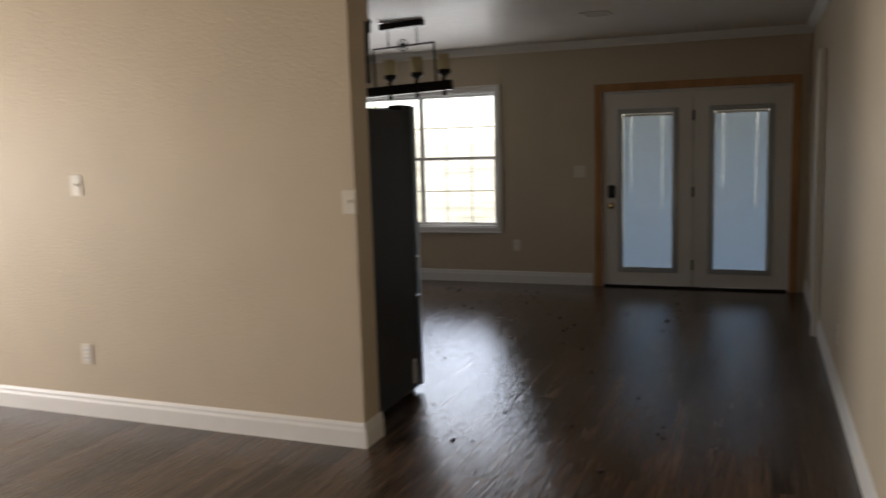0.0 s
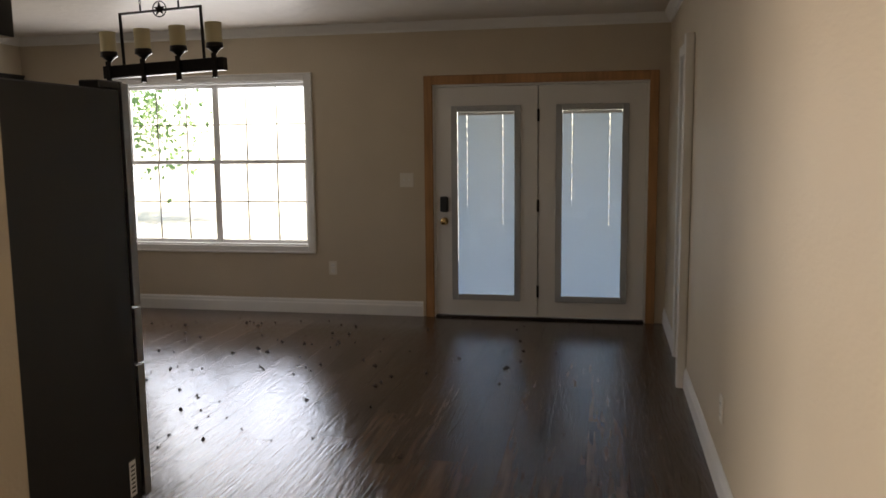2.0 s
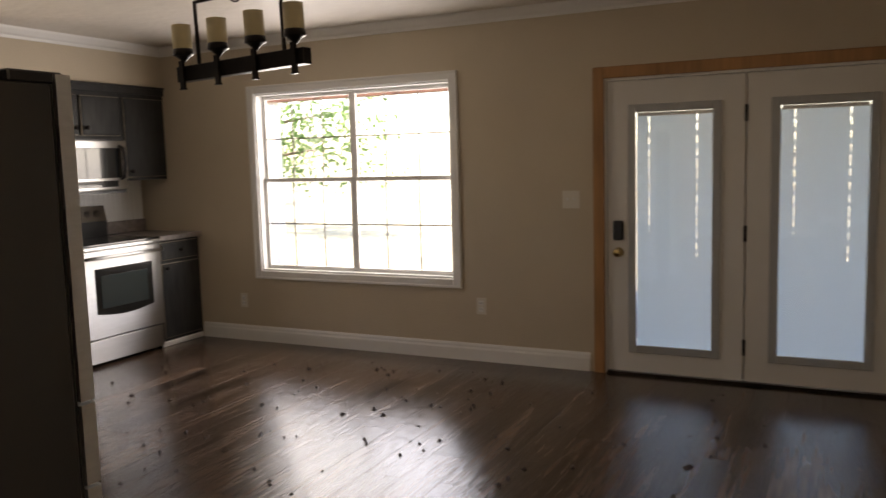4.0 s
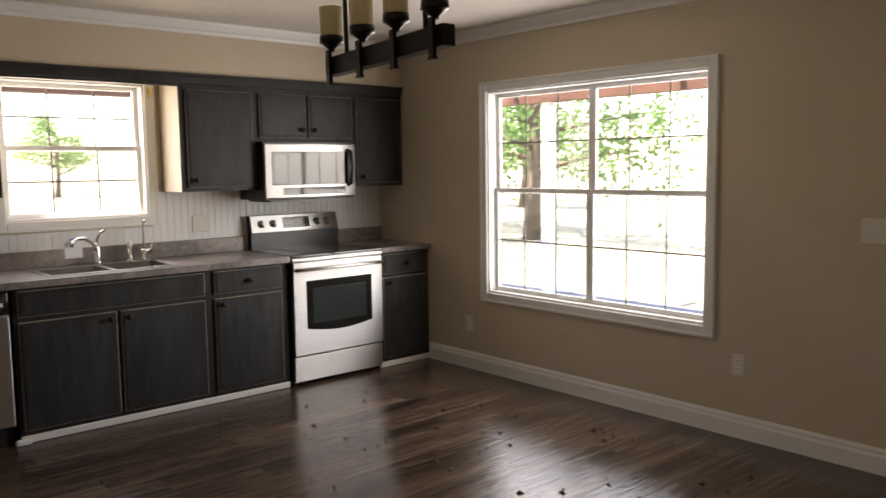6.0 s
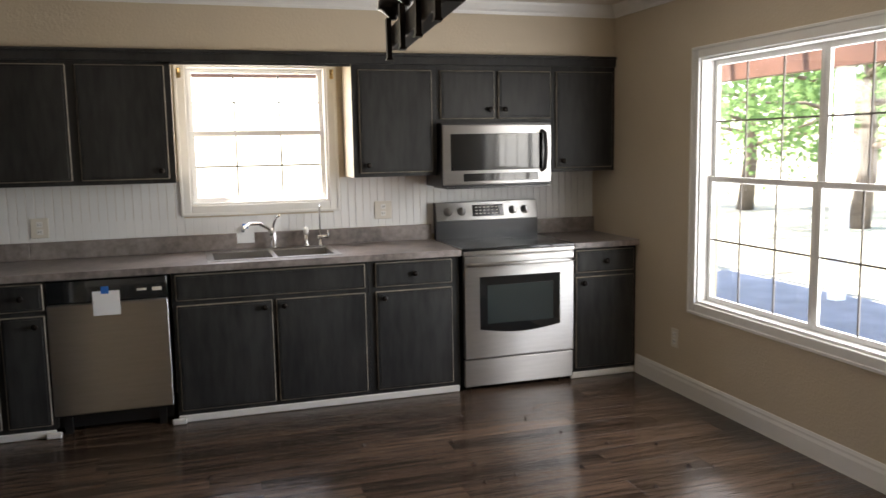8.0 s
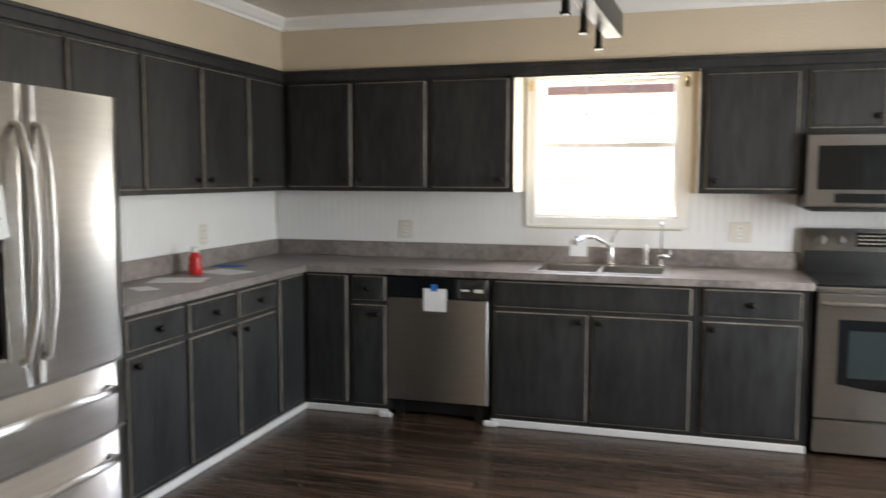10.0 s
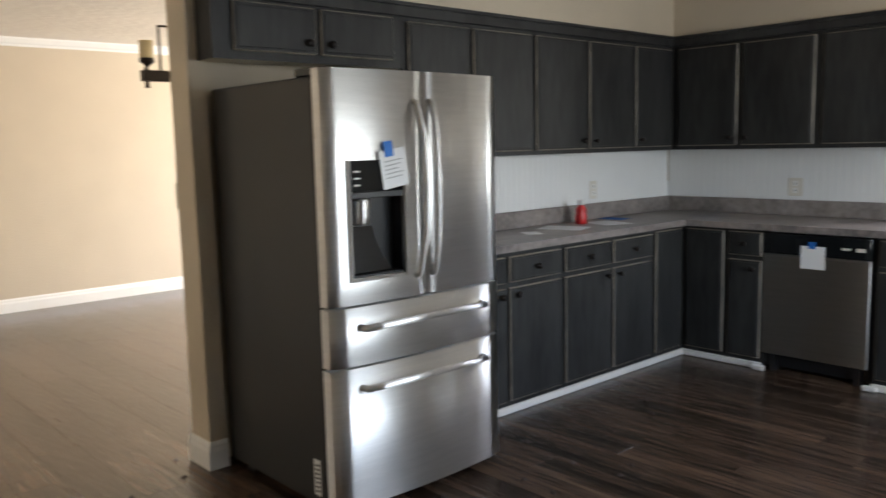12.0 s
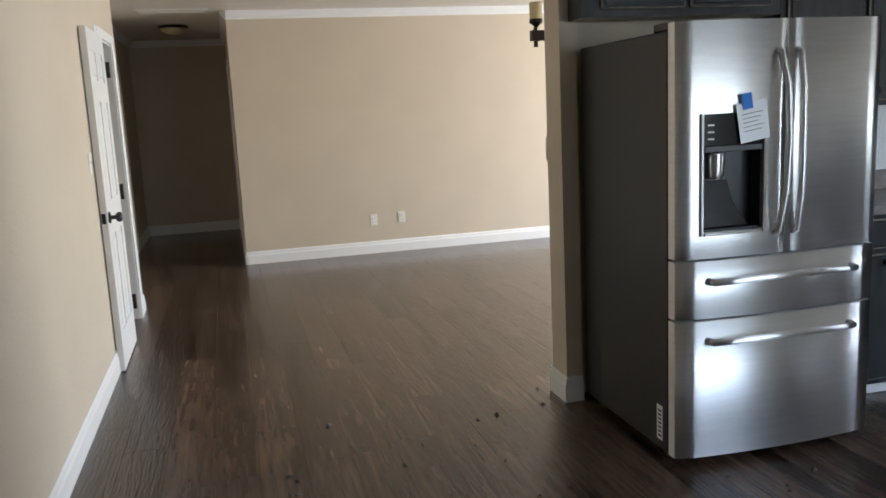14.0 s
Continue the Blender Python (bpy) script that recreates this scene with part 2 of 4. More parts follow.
def wall_with_holes(name, axis, at, thick, u0, u1, z0, z1, holes, mat, label):
    """A wall in the plane axis=at, thickened by thick, with (u0, u1, z0, z1) openings."""
    us = sorted({u0, u1, *[h[0] for h in holes], *[h[1] for h in holes]})
    zs = sorted({z0, z1, *[h[2] for h in holes], *[h[3] for h in holes]})
    bm = bmesh.new()
    cells = {}
    for i in range(len(us) - 1):
        for j in range(len(zs) - 1):
            cu, cz = (us[i] + us[i + 1]) / 2, (zs[j] + zs[j + 1]) / 2
            cells[i, j] = not any(h[0] < cu < h[1] and h[2] < cz < h[3] for h in holes)

    def P(u, z, d):
        return (at + d, u, z) if axis == "x" else (u, at + d, z)
    vs = {}

    def V(i, j, d):
        if (i, j, d) not in vs:
            vs[i, j, d] = bm.verts.new(P(us[i], zs[j], d * thick))
        return vs[i, j, d]
    for (i, j), solid in cells.items():
        if not solid:
            continue
        for d in (0, 1):
            bm.faces.new([V(i, j, d), V(i + 1, j, d), V(i + 1, j + 1, d), V(i, j + 1, d)])
        for di, dj, a, b in ((-1, 0, (0, 0), (0, 1)), (1, 0, (1, 0), (1, 1)), (0, -1, (0, 0), (1, 0)), (0, 1, (0, 1), (1, 1))):
            if not cells.get((i + di, j + dj), False):
                p, q = (i + a[0], j + a[1]), (i + b[0], j + b[1])
                bm.faces.new([V(*p, 0), V(*q, 0), V(*q, 1), V(*p, 1)])
    return structure(finish(name, bm, mat), label, "wall")


NWIN = (-4.178, -2.437, 0.598, 2.026)
FDOOR = (-1.322, 0.442, 0.0, 1.965)
KWIN = (5.94, 6.82, 1.205, 2.08)
LWIN = (-0.3, 3.4, 0.6, 2.1)
EDOOR_S, EDOOR_N = (1.32, 2.03, 0.0, 2.02), (7.03, 7.71, 0.0, 2.03)

wall_with_holes("wall_north", "y", YN, T, XW - T, XE + T, 0, CEILZ, [NWIN, FDOOR], WALL, "beige painted wall with orange peel texture")
wall_with_holes("wall_west", "x", XW, -T, YP - PT, YN, 0, CEILZ, [KWIN], WALL, "beige painted wall behind the kitchen cabinets")
wall_with_holes("wall_living_west", "x", XL, -T, YS, YP, 0, CEILZ, [LWIN], WALL, "beige living room wall with a window")
structure(boxes("wall_living_jog", [(XL - T, YP - PT, 0, XW - T, YP, CEILZ)], WALL), "beige wall closing the living room", "wall")
wall_with_holes("wall_east", "x", XE, T, HJ, YN, 0, CEILZ, [EDOOR_S, EDOOR_N], WALL, "long beige wall with two white doors")
wall_with_holes("wall_partition", "y", YP, -PT, XW + 0.001, COLX, 0, CEILZ, [], WALL, "beige partition between living room and kitchen")
wall_with_holes("wall_south", "y", YS, -T, XL - T, HALLX, 0, CEILZ, [], WALL, "beige living room wall")
wall_with_holes("wall_hall", "x", HALLX, -T, HALLY, YS - T, 0, CEILZ, [(-2.60, -1.77, 0, 2.04)], WALL, "beige hall wall with a doorway")
wall_with_holes("wall_hall_east", "x", HX, T, HALLY, HJ, 0, CEILZ, [], WALL, "beige wall of the hall")
structure(boxes("wall_hall_jog", [(XE + T, HJ, 0, XE + T + 1.0, HJ + T, CEILZ)], WALL), "beige return of the hall wall", "wall")
structure(boxes("wall_partition_end", [(FX - 0.038, YP, 0, COLX, 4.165, CEILZ)], WALL), "beige end of the partition beside the fridge", "wall")
wall_with_holes("wall_hall_end", "y", HALLY, -T, HALLX - 1.6, HX + T, 0, CEILZ, [], WALL, "beige wall closing the dark hall")
structure(boxes("wall_hall_room", [(HALLX - 1.6, HALLY, 0, HALLX - 1.5, YS - T, CEILZ), (XE + T, 2.2, 0, XE + T + 0.9, 2.3, CEILZ), (XE + T + 0.9, HJ + T, 0, XE + T + 1.0, 2.3, CEILZ)], WALL), "plain walls closing the side rooms", "wall")
structure(boxes("ceiling", [(XW - T, YP - PT, CEILZ, XE + T + 0.3, YN + T, CEILZ + 0.12), (XL - T, YS - T, CEILZ, XE + T + 1.0, YP - PT, CEILZ + 0.12), (HALLX - 1.6, HALLY - T, CEILZ, HX + T + 0.3, YS - T, CEILZ + 0.12)], CEIL), "off-white textured ceiling with swirled finish", "ceiling")
structure(boxes("wall_soffit", [(XW + 0.002, YP + 0.002, 2.123, UX, YN - 0.002, CEILZ - 0.001), (UX, YP + 0.002, 2.123, FX - 0.04, UY, CEILZ - 0.001), (FX - 0.04, 4.167, 2.123, FX, UY, CEILZ - 0.001)], WALL), "beige soffit above the kitchen cabinets", "soffit")

CROWN = [(0, 0), (0.012, 0), (0.016, 0.018), (0.030, 0.030), (0.052, 0.062), (0.056, 0.078), (0, 0.078)]
BASE = [(0, 0), (0.015, 0), (0.015, 0.085), (0.010, 0.100), (0.010, 0.112), (0.004, 0.128), (0, 0.128)]


def moulding(name, profile, runs, z, mat, label):
    bm = bmesh.new()
    for a, b, n in runs:
        add_sweep(bm, profile, (*a, z), (*b, z), (*n, 0))
    return structure(finish(name, bm, mat), label, "moulding")


CZ = CEILZ - 0.079
moulding("trim_crown", CROWN, [
    ((UX, YN), (XE, YN), (0, -1)), ((UX, UY), (UX, YN), (1, 0)), ((FX, UY), (UX, UY), (0, 1)),
    ((XE, YN), (XE, HJ), (-1, 0)), ((HX, HJ), (HX, HALLY), (-1, 0)), ((HALLX, YS), (XL, YS), (0, 1)), ((XL, YP - PT), (COLX, YP - PT), (0, -1)),
    ((COLX, YP - PT), (COLX, 4.165), (1, 0)), ((XL, YS), (XL, YP - PT), (1, 0)), ((HALLX, YS), (HALLX, HALLY), (1, 0)), ((HALLX, HALLY), (HX, HALLY), (0, 1))], CZ, TRIM, "white crown moulding")
moulding("baseboard", BASE, [
    ((BX + 0.02, YN), (-1.42, YN), (0, -1)), ((XE, YN), (XE, 7.775), (-1, 0)), ((XE, 6.965), (XE, 2.095), (-1, 0)), ((XE, 1.255), (XE, HJ), (-1, 0)), ((HX, HJ), (HX, -1.12), (-1, 0)), ((HX, -2.10), (HX, HALLY), (-1, 0)),
    ((XL, YP - PT), (COLX, YP - PT), (0, -1)), ((COLX, YP - PT - 0.015), (COLX, 4.18), (1, 0)), ((COLX, 4.165), (FX - 0.038, 4.165), (0, 1)),
    ((HALLX, YS), (XL, YS), (0, 1)), ((XL, YS), (XL, YP - PT), (1, 0)), ((HALLX, YS), (HALLX, -1.70), (1, 0)), ((HALLX, -2.67), (HALLX, HALLY), (1, 0)), ((HALLX, HALLY), (HX, HALLY), (0, 1))], 0.003, TRIM, "white moulded baseboard")

# beadboard splash
bm = bmesh.new()
y = YP + 0.012
while y < YN - 0.02:
    y1 = min(y + 0.05, YN - 0.003)
    top = 1.36 if not (KWIN[0] - 0.07 < y < KWIN[1] + 0.02) else 1.128
    add_box(bm, XW + 0.001, y + 0.001, 0.95, XW + 0.008, y1 - 0.001, top, 0.0018)
    y += 0.05
add_box(bm, XW + 0.001, YP + 0.001, 0.95, XW + 0.005, YN - 0.002, 1.127)
structure(finish("trim_beadboard_west", bm, BEAD), "white grooved beadboard splash", "beadboard")
bm = bmesh.new()
x = XW + 0.012
while x < -2.72:
    add_box(bm, x + 0.001, YP + 0.001, 0.95, x + 0.049, YP + 0.008, 1.36, 0.0018)
    x += 0.05
add_box(bm, XW + 0.011, YP + 0.001, 0.95, -2.72, YP + 0.005, 1.36)
structure(finish("trim_beadboard_south", bm, BEAD), "white grooved beadboard splash", "beadboard")


# ---- windows ----
def sash_window(name, m, w, h, double, label):
    """Set in an opening w x h, origin at its lower left inner corner, room towards -y."""
    root = structure(new(name), label, "window")
    root.matrix_world = m
    c = 0.062
    bm = bmesh.new()
    for b in ((-c, -0.018, -c, 0, 0.0, h + c), (w, -0.018, -c, w + c, 0.0, h + c), (0, -0.018, h, w, 0.0, h + c), (0, -0.018, -c, w, 0.0, 0)):
        add_box(bm, *b, bevel=0.004)
    for b in ((-c - 0.004, -0.024, -c - 0.004, -c + 0.014, -0.0, h + c + 0.004), (w + c - 0.014, -0.024, -c - 0.004, w + c + 0.004, 0.0, h + c + 0.004), (-c, -0.024, h + c - 0.014, w + c, 0, h + c + 0.004), (-c, -0.024, -c - 0.004, w + c, 0, -c + 0.014)):
        add_box(bm, *b, bevel=0.003)
    finish("casing", bm, TRIM, root)
    boxes("lining", [(0.0005, 0.001, 0, 0.012, 0.10, h), (w - 0.012, 0.001, 0, w - 0.0005, 0.10, h), (0.012, 0.001, h - 0.012, w - 0.012, 0.10, h - 0.0005), (0.012, 0.001, 0.0005, w - 0.012, 0.10, 0.014)], TRIM, root)
    units = [(0.012, w / 2), (w / 2, w - 0.012)] if double else [(0.012, w - 0.012)]
    for a, b in units:
        mid = h * 0.515
        for z0, z1, y0 in ((0.014, mid + 0.018, 0.060), (mid - 0.018, h - 0.012, 0.082)):
            f = 0.030
            boxes("sash", [(a, y0, z0, a + f, y0 + 0.02, z1), (b - f, y0, z0, b, y0 + 0.02, z1), (a + f, y0, z0, b - f, y0 + 0.02, z0 + f), (a + f, y0, z1 - f, b - f, y0 + 0.02, z1)], TRIM, root, bevel=0.002)
            g = boxes("pane", [(a + f, y0 + 0.008, z0 + f, b - f, y0 + 0.012, z1 - f)], GLASS, root)
            g.visible_shadow = False
            bars = [(a + (b - a) * k / 3 - 0.005, y0 + 0.001, z0 + f, a + (b - a) * k / 3 + 0.005, y0 + 0.0065, z1 - f) for k in (1, 2)]
            bars.append((a + f, y0 + 0.0015, (z0 + z1) / 2 - 0.005, b - f, y0 + 0.007, (z0 + z1) / 2 + 0.005))
            boxes("muntin", bars, GRILLE, root)
    return root


sash_window("window_1", pose(NWIN[0], YN, NWIN[2]), NWIN[1] - NWIN[0], NWIN[3] - NWIN[2], True, "wide white double window with grilles and moulded casing")
kw = sash_window("window_2", pose(XW, KWIN[0], KWIN[2], 0, 0, 90), KWIN[1] - KWIN[0], KWIN[3] - KWIN[2], False, "white sash window above the kitchen sink")


# ---- french door ----
def french_leaf(root, x0, x1, z0, z1, handle):
    f = 0.045
    w = x1 - x0
    g0, g1, h0, h1 = x0 + w * 0.5 - 0.25, x0 + w * 0.5 + 0.25, 0.195, 1.745
    leaf = boxes("door_leaf", [(x0, 0, z0, g0, f, z1), (g1, 0, z0, x1, f, z1), (g0, 0, z0, g1, f, h0), (g0, 0, h1, g1, f, z1)], DOORPAINT, root)
    o = 0.04
    boxes("lite_frame", [(g0 - o, -0.014, h0 - o, g0 + 0.012, 0.0, h1 + o), (g1 - 0.012, -0.014, h0 - o, g1 + o, 0, h1 + o), (g0 + 0.012, -0.014, h1 - 0.012, g1 - 0.012, 0, h1 + o), (g0 + 0.012, -0.014, h0 - o, g1 - 0.012, 0, h0 + 0.012)], GRAYFRAME, root, bevel=0.004)
    p = boxes("pane", [(g0 + 0.012, 0.002, h0 + 0.012, g1 - 0.012, 0.006, h1 - 0.012)], GLASS, root)
    p.visible_shadow = False
    p = boxes("pane", [(g0 + 0.001, 0.038, h0 + 0.001, g1 - 0.001, 0.042, h1 - 0.001)], GLASS, root)
    p.visible_shadow = False
    bm = bmesh.new()
    z = h0 + 0.012
    while z < h1 - 0.03:
        a, d = 0.0085, 0.0025
        cuts = [g0 + 0.010] + ([g0 + 0.088, g0 + 0.0915] if z > 0.95 and int(z * 40) % 3 else []) + ([g1 - 0.112, g1 - 0.1085] if z > 0.80 and int(z * 40) % 3 else []) + [g1 - 0.010]
        for q0, q1 in zip(cuts[::2], cuts[1::2]):
            v = [bm.verts.new(q) for q in ((q0, 0.022 - d, z - a), (q1, 0.022 - d, z - a), (q1, 0.022 + d, z + a), (q0, 0.022 + d, z + a))]
            bm.faces.new(v)
        z += 0.0158
    s = finish("blind_slats", bm, BLIND, root)
    tagged(s, kind="stuff")
    boxes("blind_rail", [(g0 + 0.014, 0.010, h1 - 0.035, g1 - 0.014, 0.034, h1 - 0.012)], TRIM, root)


fd = structure(new("door_1"), "white french door with blinds and bare pine casing", "door")
fd.matrix_world = pose(0, YN + 0.012, 0)
x0, x1 = FDOOR[0], FDOOR[1]
mx = (x0 + x1) / 2
french_leaf(fd, x0 + 0.02, mx - 0.005, 0.025, 1.94, True)
french_leaf(fd, mx + 0.005, x1 - 0.02, 0.025, 1.94, False)
boxes("jamb", [(x0 + 0.001, -0.011, 0, x0 + 0.017, 0.11, 1.963), (x1 - 0.017, -0.011, 0, x1 - 0.001, 0.11, 1.963), (x0 + 0.017, -0.011, 1.944, x1 - 0.017, 0.11, 1.963)], TRIM, fd)
boxes("casing", [(x0 - 0.068, -0.034, 0, x0 + 0.004, -0.0125, 2.035), (x1 - 0.004, -0.034, 0, x1 + 0.068, -0.0125, 2.035), (x0 + 0.004, -0.034, 1.961, x1 - 0.004, -0.0125, 2.035)], CASINGWOOD, fd, bevel=0.004)
boxes("threshold", [(x0 + 0.017, -0.03, 0.002, x1 - 0.017, 0.12, 0.022)], DARKMETAL, fd, bevel=0.003)
boxes("door_stop", [(x0 + 0.0175, 0.0465, 0.02, x0 + 0.035, 0.065, 1.9435), (x1 - 0.035, 0.0465, 0.02, x1 - 0.0175, 0.065, 1.9435), (x0 + 0.035, 0.0465, 1.920, x1 - 0.035, 0.065, 1.9435)], TRIM, fd)
boxes("astragal", [(mx - 0.03, 0.0455, 0.02, mx + 0.03, 0.06, 1.94)], DOORPAINT, fd)
for z in (0.24, 0.96, 1.70):
    tubes("hinge", [([(mx, -0.006, z - 0.05), (mx, -0.006, z + 0.05)], 0.009)], DARKMETAL, fd)
boxes("deadbolt", [(-1.262, -0.03, 0.905, -1.192, 0.0, 1.035)], BLACK, fd, bevel=0.012, segs=2)
bm = bmesh.new()
add_lathe(bm, [(0.033, 0), (0.033, 0.008), (0.012, 0.014), (0.012, 0.035), (0.024, 0.042), (0.029, 0.055), (0.024, 0.068), (0.004, 0.072)])
bmesh.ops.transform(bm, matrix=pose(-1.227, 0, 0.825, 90), verts=bm.verts)
finish("knob", bm, BRASS, fd)


# ---- interior doors on the east wall ----
def panel_leaf(name, w, h, mats):
    """Six-panel leaf, hinge at the origin, leaf towards +x, room face at y=0 facing -y."""
    bm = bmesh.new()
    add_box(bm, 0, 0.006, 0, w, 0.035, h)
    st, mid = 0.11, 0.10
    pw = (w - 2 * st - mid) / 2
    zs = ((0.22, 0.80), (1.00, 1.58), (1.70, h - 0.12))
    zz = [0] + [v for p in zs for v in p] + [h]
    add_box(bm, 0, 0, 0, st, 0.006, h)
    add_box(bm, w - st, 0, 0, w, 0.006, h)
    add_box(bm, st + pw, 0, 0, st + pw + mid, 0.006, h)
    for k in range(0, 8, 2):
        for a in (st, st + pw + mid):
            add_box(bm, a, 0, zz[k], a + pw, 0.006, zz[k + 1])
    for z0, z1 in zs:
        for a in (st, st + pw + mid):
            add_box(bm, a + 0.025, 0.001, z0 + 0.025, a + pw - 0.025, 0.010, z1 - 0.025, bevel=0.006)
    return finish(name, bm, mats)


def hung_door(name, hole, ajar, label, hinges=True):
    y0, y1, _, h = hole
    root = structure(new(name), label, "door")
    root.matrix_world = pose(XE, y1, 0, 0, 0, -90)          # local x runs south, room towards -y
    w = y1 - y0
    boxes("jamb", [(0.001, -0.002, 0, 0.018, 0.13, h - 0.001), (w - 0.018, -0.002, 0, w - 0.001, 0.13, h - 0.001), (0.018, -0.002, h - 0.018, w - 0.018, 0.13, h - 0.001)], TRIM, root)
    boxes("casing", [(-0.062, -0.008 if ajar else -0.018, 0, 0.006, -0.0025, h + 0.06), (w - 0.006, -0.018 if ajar else -0.055, 0, w + 0.062, -0.0025, h + 0.06), (0.006, -0.018, h - 0.006, w - 0.006, -0.0025, h + 0.06)], TRIM, root, bevel=0.004)
    lw = w - 0.01 if ajar else w - 0.04
    leaf = panel_leaf("door_leaf", lw, h - 0.03, DOORPAINT)
    leaf.parent = root
    # a closed leaf hangs in its opening, an open one lies back along the wall to the north
    M = (pose(0.0, -0.038, 0.012, 0, 0, ajar) if ajar else pose(w - 0.02, 0.004, 0.012)) @ Matrix.Diagonal((-1, 1, 1, 1))
    leaf.matrix_local = M
    if hinges:
        for z in (0.28, 1.02, 1.80):
            tubes("hinge", [([(0.006, -0.052, z - 0.05), (0.006, -0.052, z + 0.05)], 0.012)], DARKMETAL, root, 8)
        bm = bmesh.new()
        add_lathe(bm, [(0.034, 0), (0.034, 0.008), (0.012, 0.014), (0.012, 0.036), (0.024, 0.042), (0.031, 0.056), (0.026, 0.070), (0.004, 0.076)])
        k = finish("knob", bm, BLACK, root)
        k.matrix_local = M @ pose(lw - 0.065, 0, 0.91, 90)
        k = boxes("latch_plate", [(lw - 0.001, 0.008, 0.88, lw + 0.002, 0.032, 0.94)], DARKMETAL, root)
        k.matrix_local = M
    return root


hung_door("door_2", EDOOR_S, 0.4, "white six-panel door swung open against the wall with black knob")
hung_door("door_3", EDOOR_N, 0.0, "white closed panel door beside the french door", False)
dc = structure(new("door_4"), "white casing of the hall doorway", "door casing")
boxes("casing", [(HALLX + 0.0005, -1.77, 0, HALLX + 0.018, -1.705, 2.10), (HALLX + 0.0005, -2.665, 0, HALLX + 0.018, -2.60, 2.10), (HALLX + 0.0005, -2.60, 2.04, HALLX + 0.018, -1.77, 2.10)], TRIM, dc, bevel=0.003)
dc = structure(new("door_5"), "white casing and door in the hall", "door")
boxes("casing", [(HX - 0.018, -1.19, 0, HX - 0.0005, -1.125, 2.10), (HX - 0.018, -2.095, 0, HX - 0.0005, -2.03, 2.10), (HX - 0.018, -2.03, 2.04, HX - 0.0005, -1.19, 2.10)], TRIM, dc, bevel=0.003)
boxes("door_leaf", [(HX - 0.008, -2.03, 0.01, HX - 0.0005, -1.19, 2.04)], DOORPAINT, dc)


# ---- switches and outlets ----
def plate(name, m, kind, label, w=0.075, h=0.12):
    root = empty(name, m, label, name.replace("_", " "), "wall plates")
    boxes("cover", [(-w / 2, -0.006, -h / 2, w / 2, 0, h / 2)], PLATE, root, bevel=0.003)
    if kind == "outlet":
        each("socket", [(-0.017, -0.008, 0.006, 0.017, -0.006, 0.040), (-0.017, -0.008, -0.040, 0.017, -0.006, -0.006)], TRIM, root, bevel=0.001)
        each("slot", [(s - 0.0015, -0.0086, z - 0.006, s + 0.0015, -0.0081, z + 0.006) for s in (-0.007, 0.007) for z in (0.023, -0.023)], GAPBLACK, root)
    elif kind == "switch":
        n = max(1, round(w / 0.06))
        for k in range(n):
            c = (k - (n - 1) / 2) * 0.046
            boxes("toggle", [(c - 0.005, -0.016, -0.004, c + 0.005, -0.006, 0.012)], TRIM, root, bevel=0.001)
    return root


plate("light_switch", pose(-1.548, YN, 1.175), "switch", "ivory double light switch beside the french door", 0.12)
plate("wall_outlet", pose(-2.225, YN, 0.408), "outlet", "ivory outlet below the wide window")
plate("wall_outlet", pose(-4.39, YN, 0.34), "outlet", "ivory outlet near the kitchen corner")
plate("wall_outlet", pose(XW + 0.010, 7.18, 1.13, 0, 0, 90), "outlet", "ivory outlet on beadboard splash", 0.12)
plate("wall_outlet", pose(XW + 0.010, 5.06, 1.105, 0, 0, 90), "outlet", "white outlet on beadboard splash", 0.10)
plate("wall_outlet", pose(-4.55, YP + 0.010, 1.11, 0, 0, 180), "outlet", "white outlet on beadboard splash")
plate("light_switch", pose(-1.69, YP - PT, 1.235), "switch", "ivory switch at the end of the partition")
plate("light_switch", pose(-3.385, YP - PT, 1.33), "switch", "ivory switch on the living room partition")
plate("wall_outlet", pose(-3.41, YP - PT, 0.37), "outlet", "ivory outlet low on the partition")
plate("light_switch", pose(XE, 2.84, 1.25, 0, 0, -90), "switch", "ivory switch beside the white panel door")
plate("wall_outlet", pose(XE, 5.5, 0.36, 0, 0, -90), "outlet", "ivory outlet low on the long wall")
plate("wall_outlet", pose(-1.56, YS, 0.352, 0, 0, 180), "outlet", "ivory outlet low on the living room wall")
plate("wall_outlet", pose(-1.855, YS, 0.362, 0, 0, 180), "outlet", "white cable plate on the living room wall")
plate("thermostat", pose(HX, -0.53, 1.537, 0, 0, -90), "plain", "beige thermostat on the long wall", 0.10, 0.14)


# ---- cabinets ----
def door_slab(name, root, x0, x1, z0, z1, knob=None):
    d = boxes(name, [(x0, -0.020, z0, x1, -0.0005, z1)], [CAB, WORN], root, bevel=0.006, edge_slot=1)
    bm = bmesh.new()
    e = 0.016
    for b in ((x0 + e, -0.0235, z0 + e, x1 - e, -0.0195, z1 - e),):
        add_box(bm, *b, bevel=0.003, edge_slot=0)
    finish("panel", bm, [CAB], root)
    if knob:
        kx, kz = knob
        bm = bmesh.new()
        add_lathe(bm, [(0.010, 0), (0.007, 0.006), (0.007, 0.014), (0.017, 0.018), (0.018, 0.025), (0.012, 0.031), (0.001, 0.032)], 12)
        bmesh.ops.transform(bm, matrix=pose(kx, -0.0235, kz, 90), verts=bm.verts)
        finish("knob", bm, DARKMETAL, root)
    return d


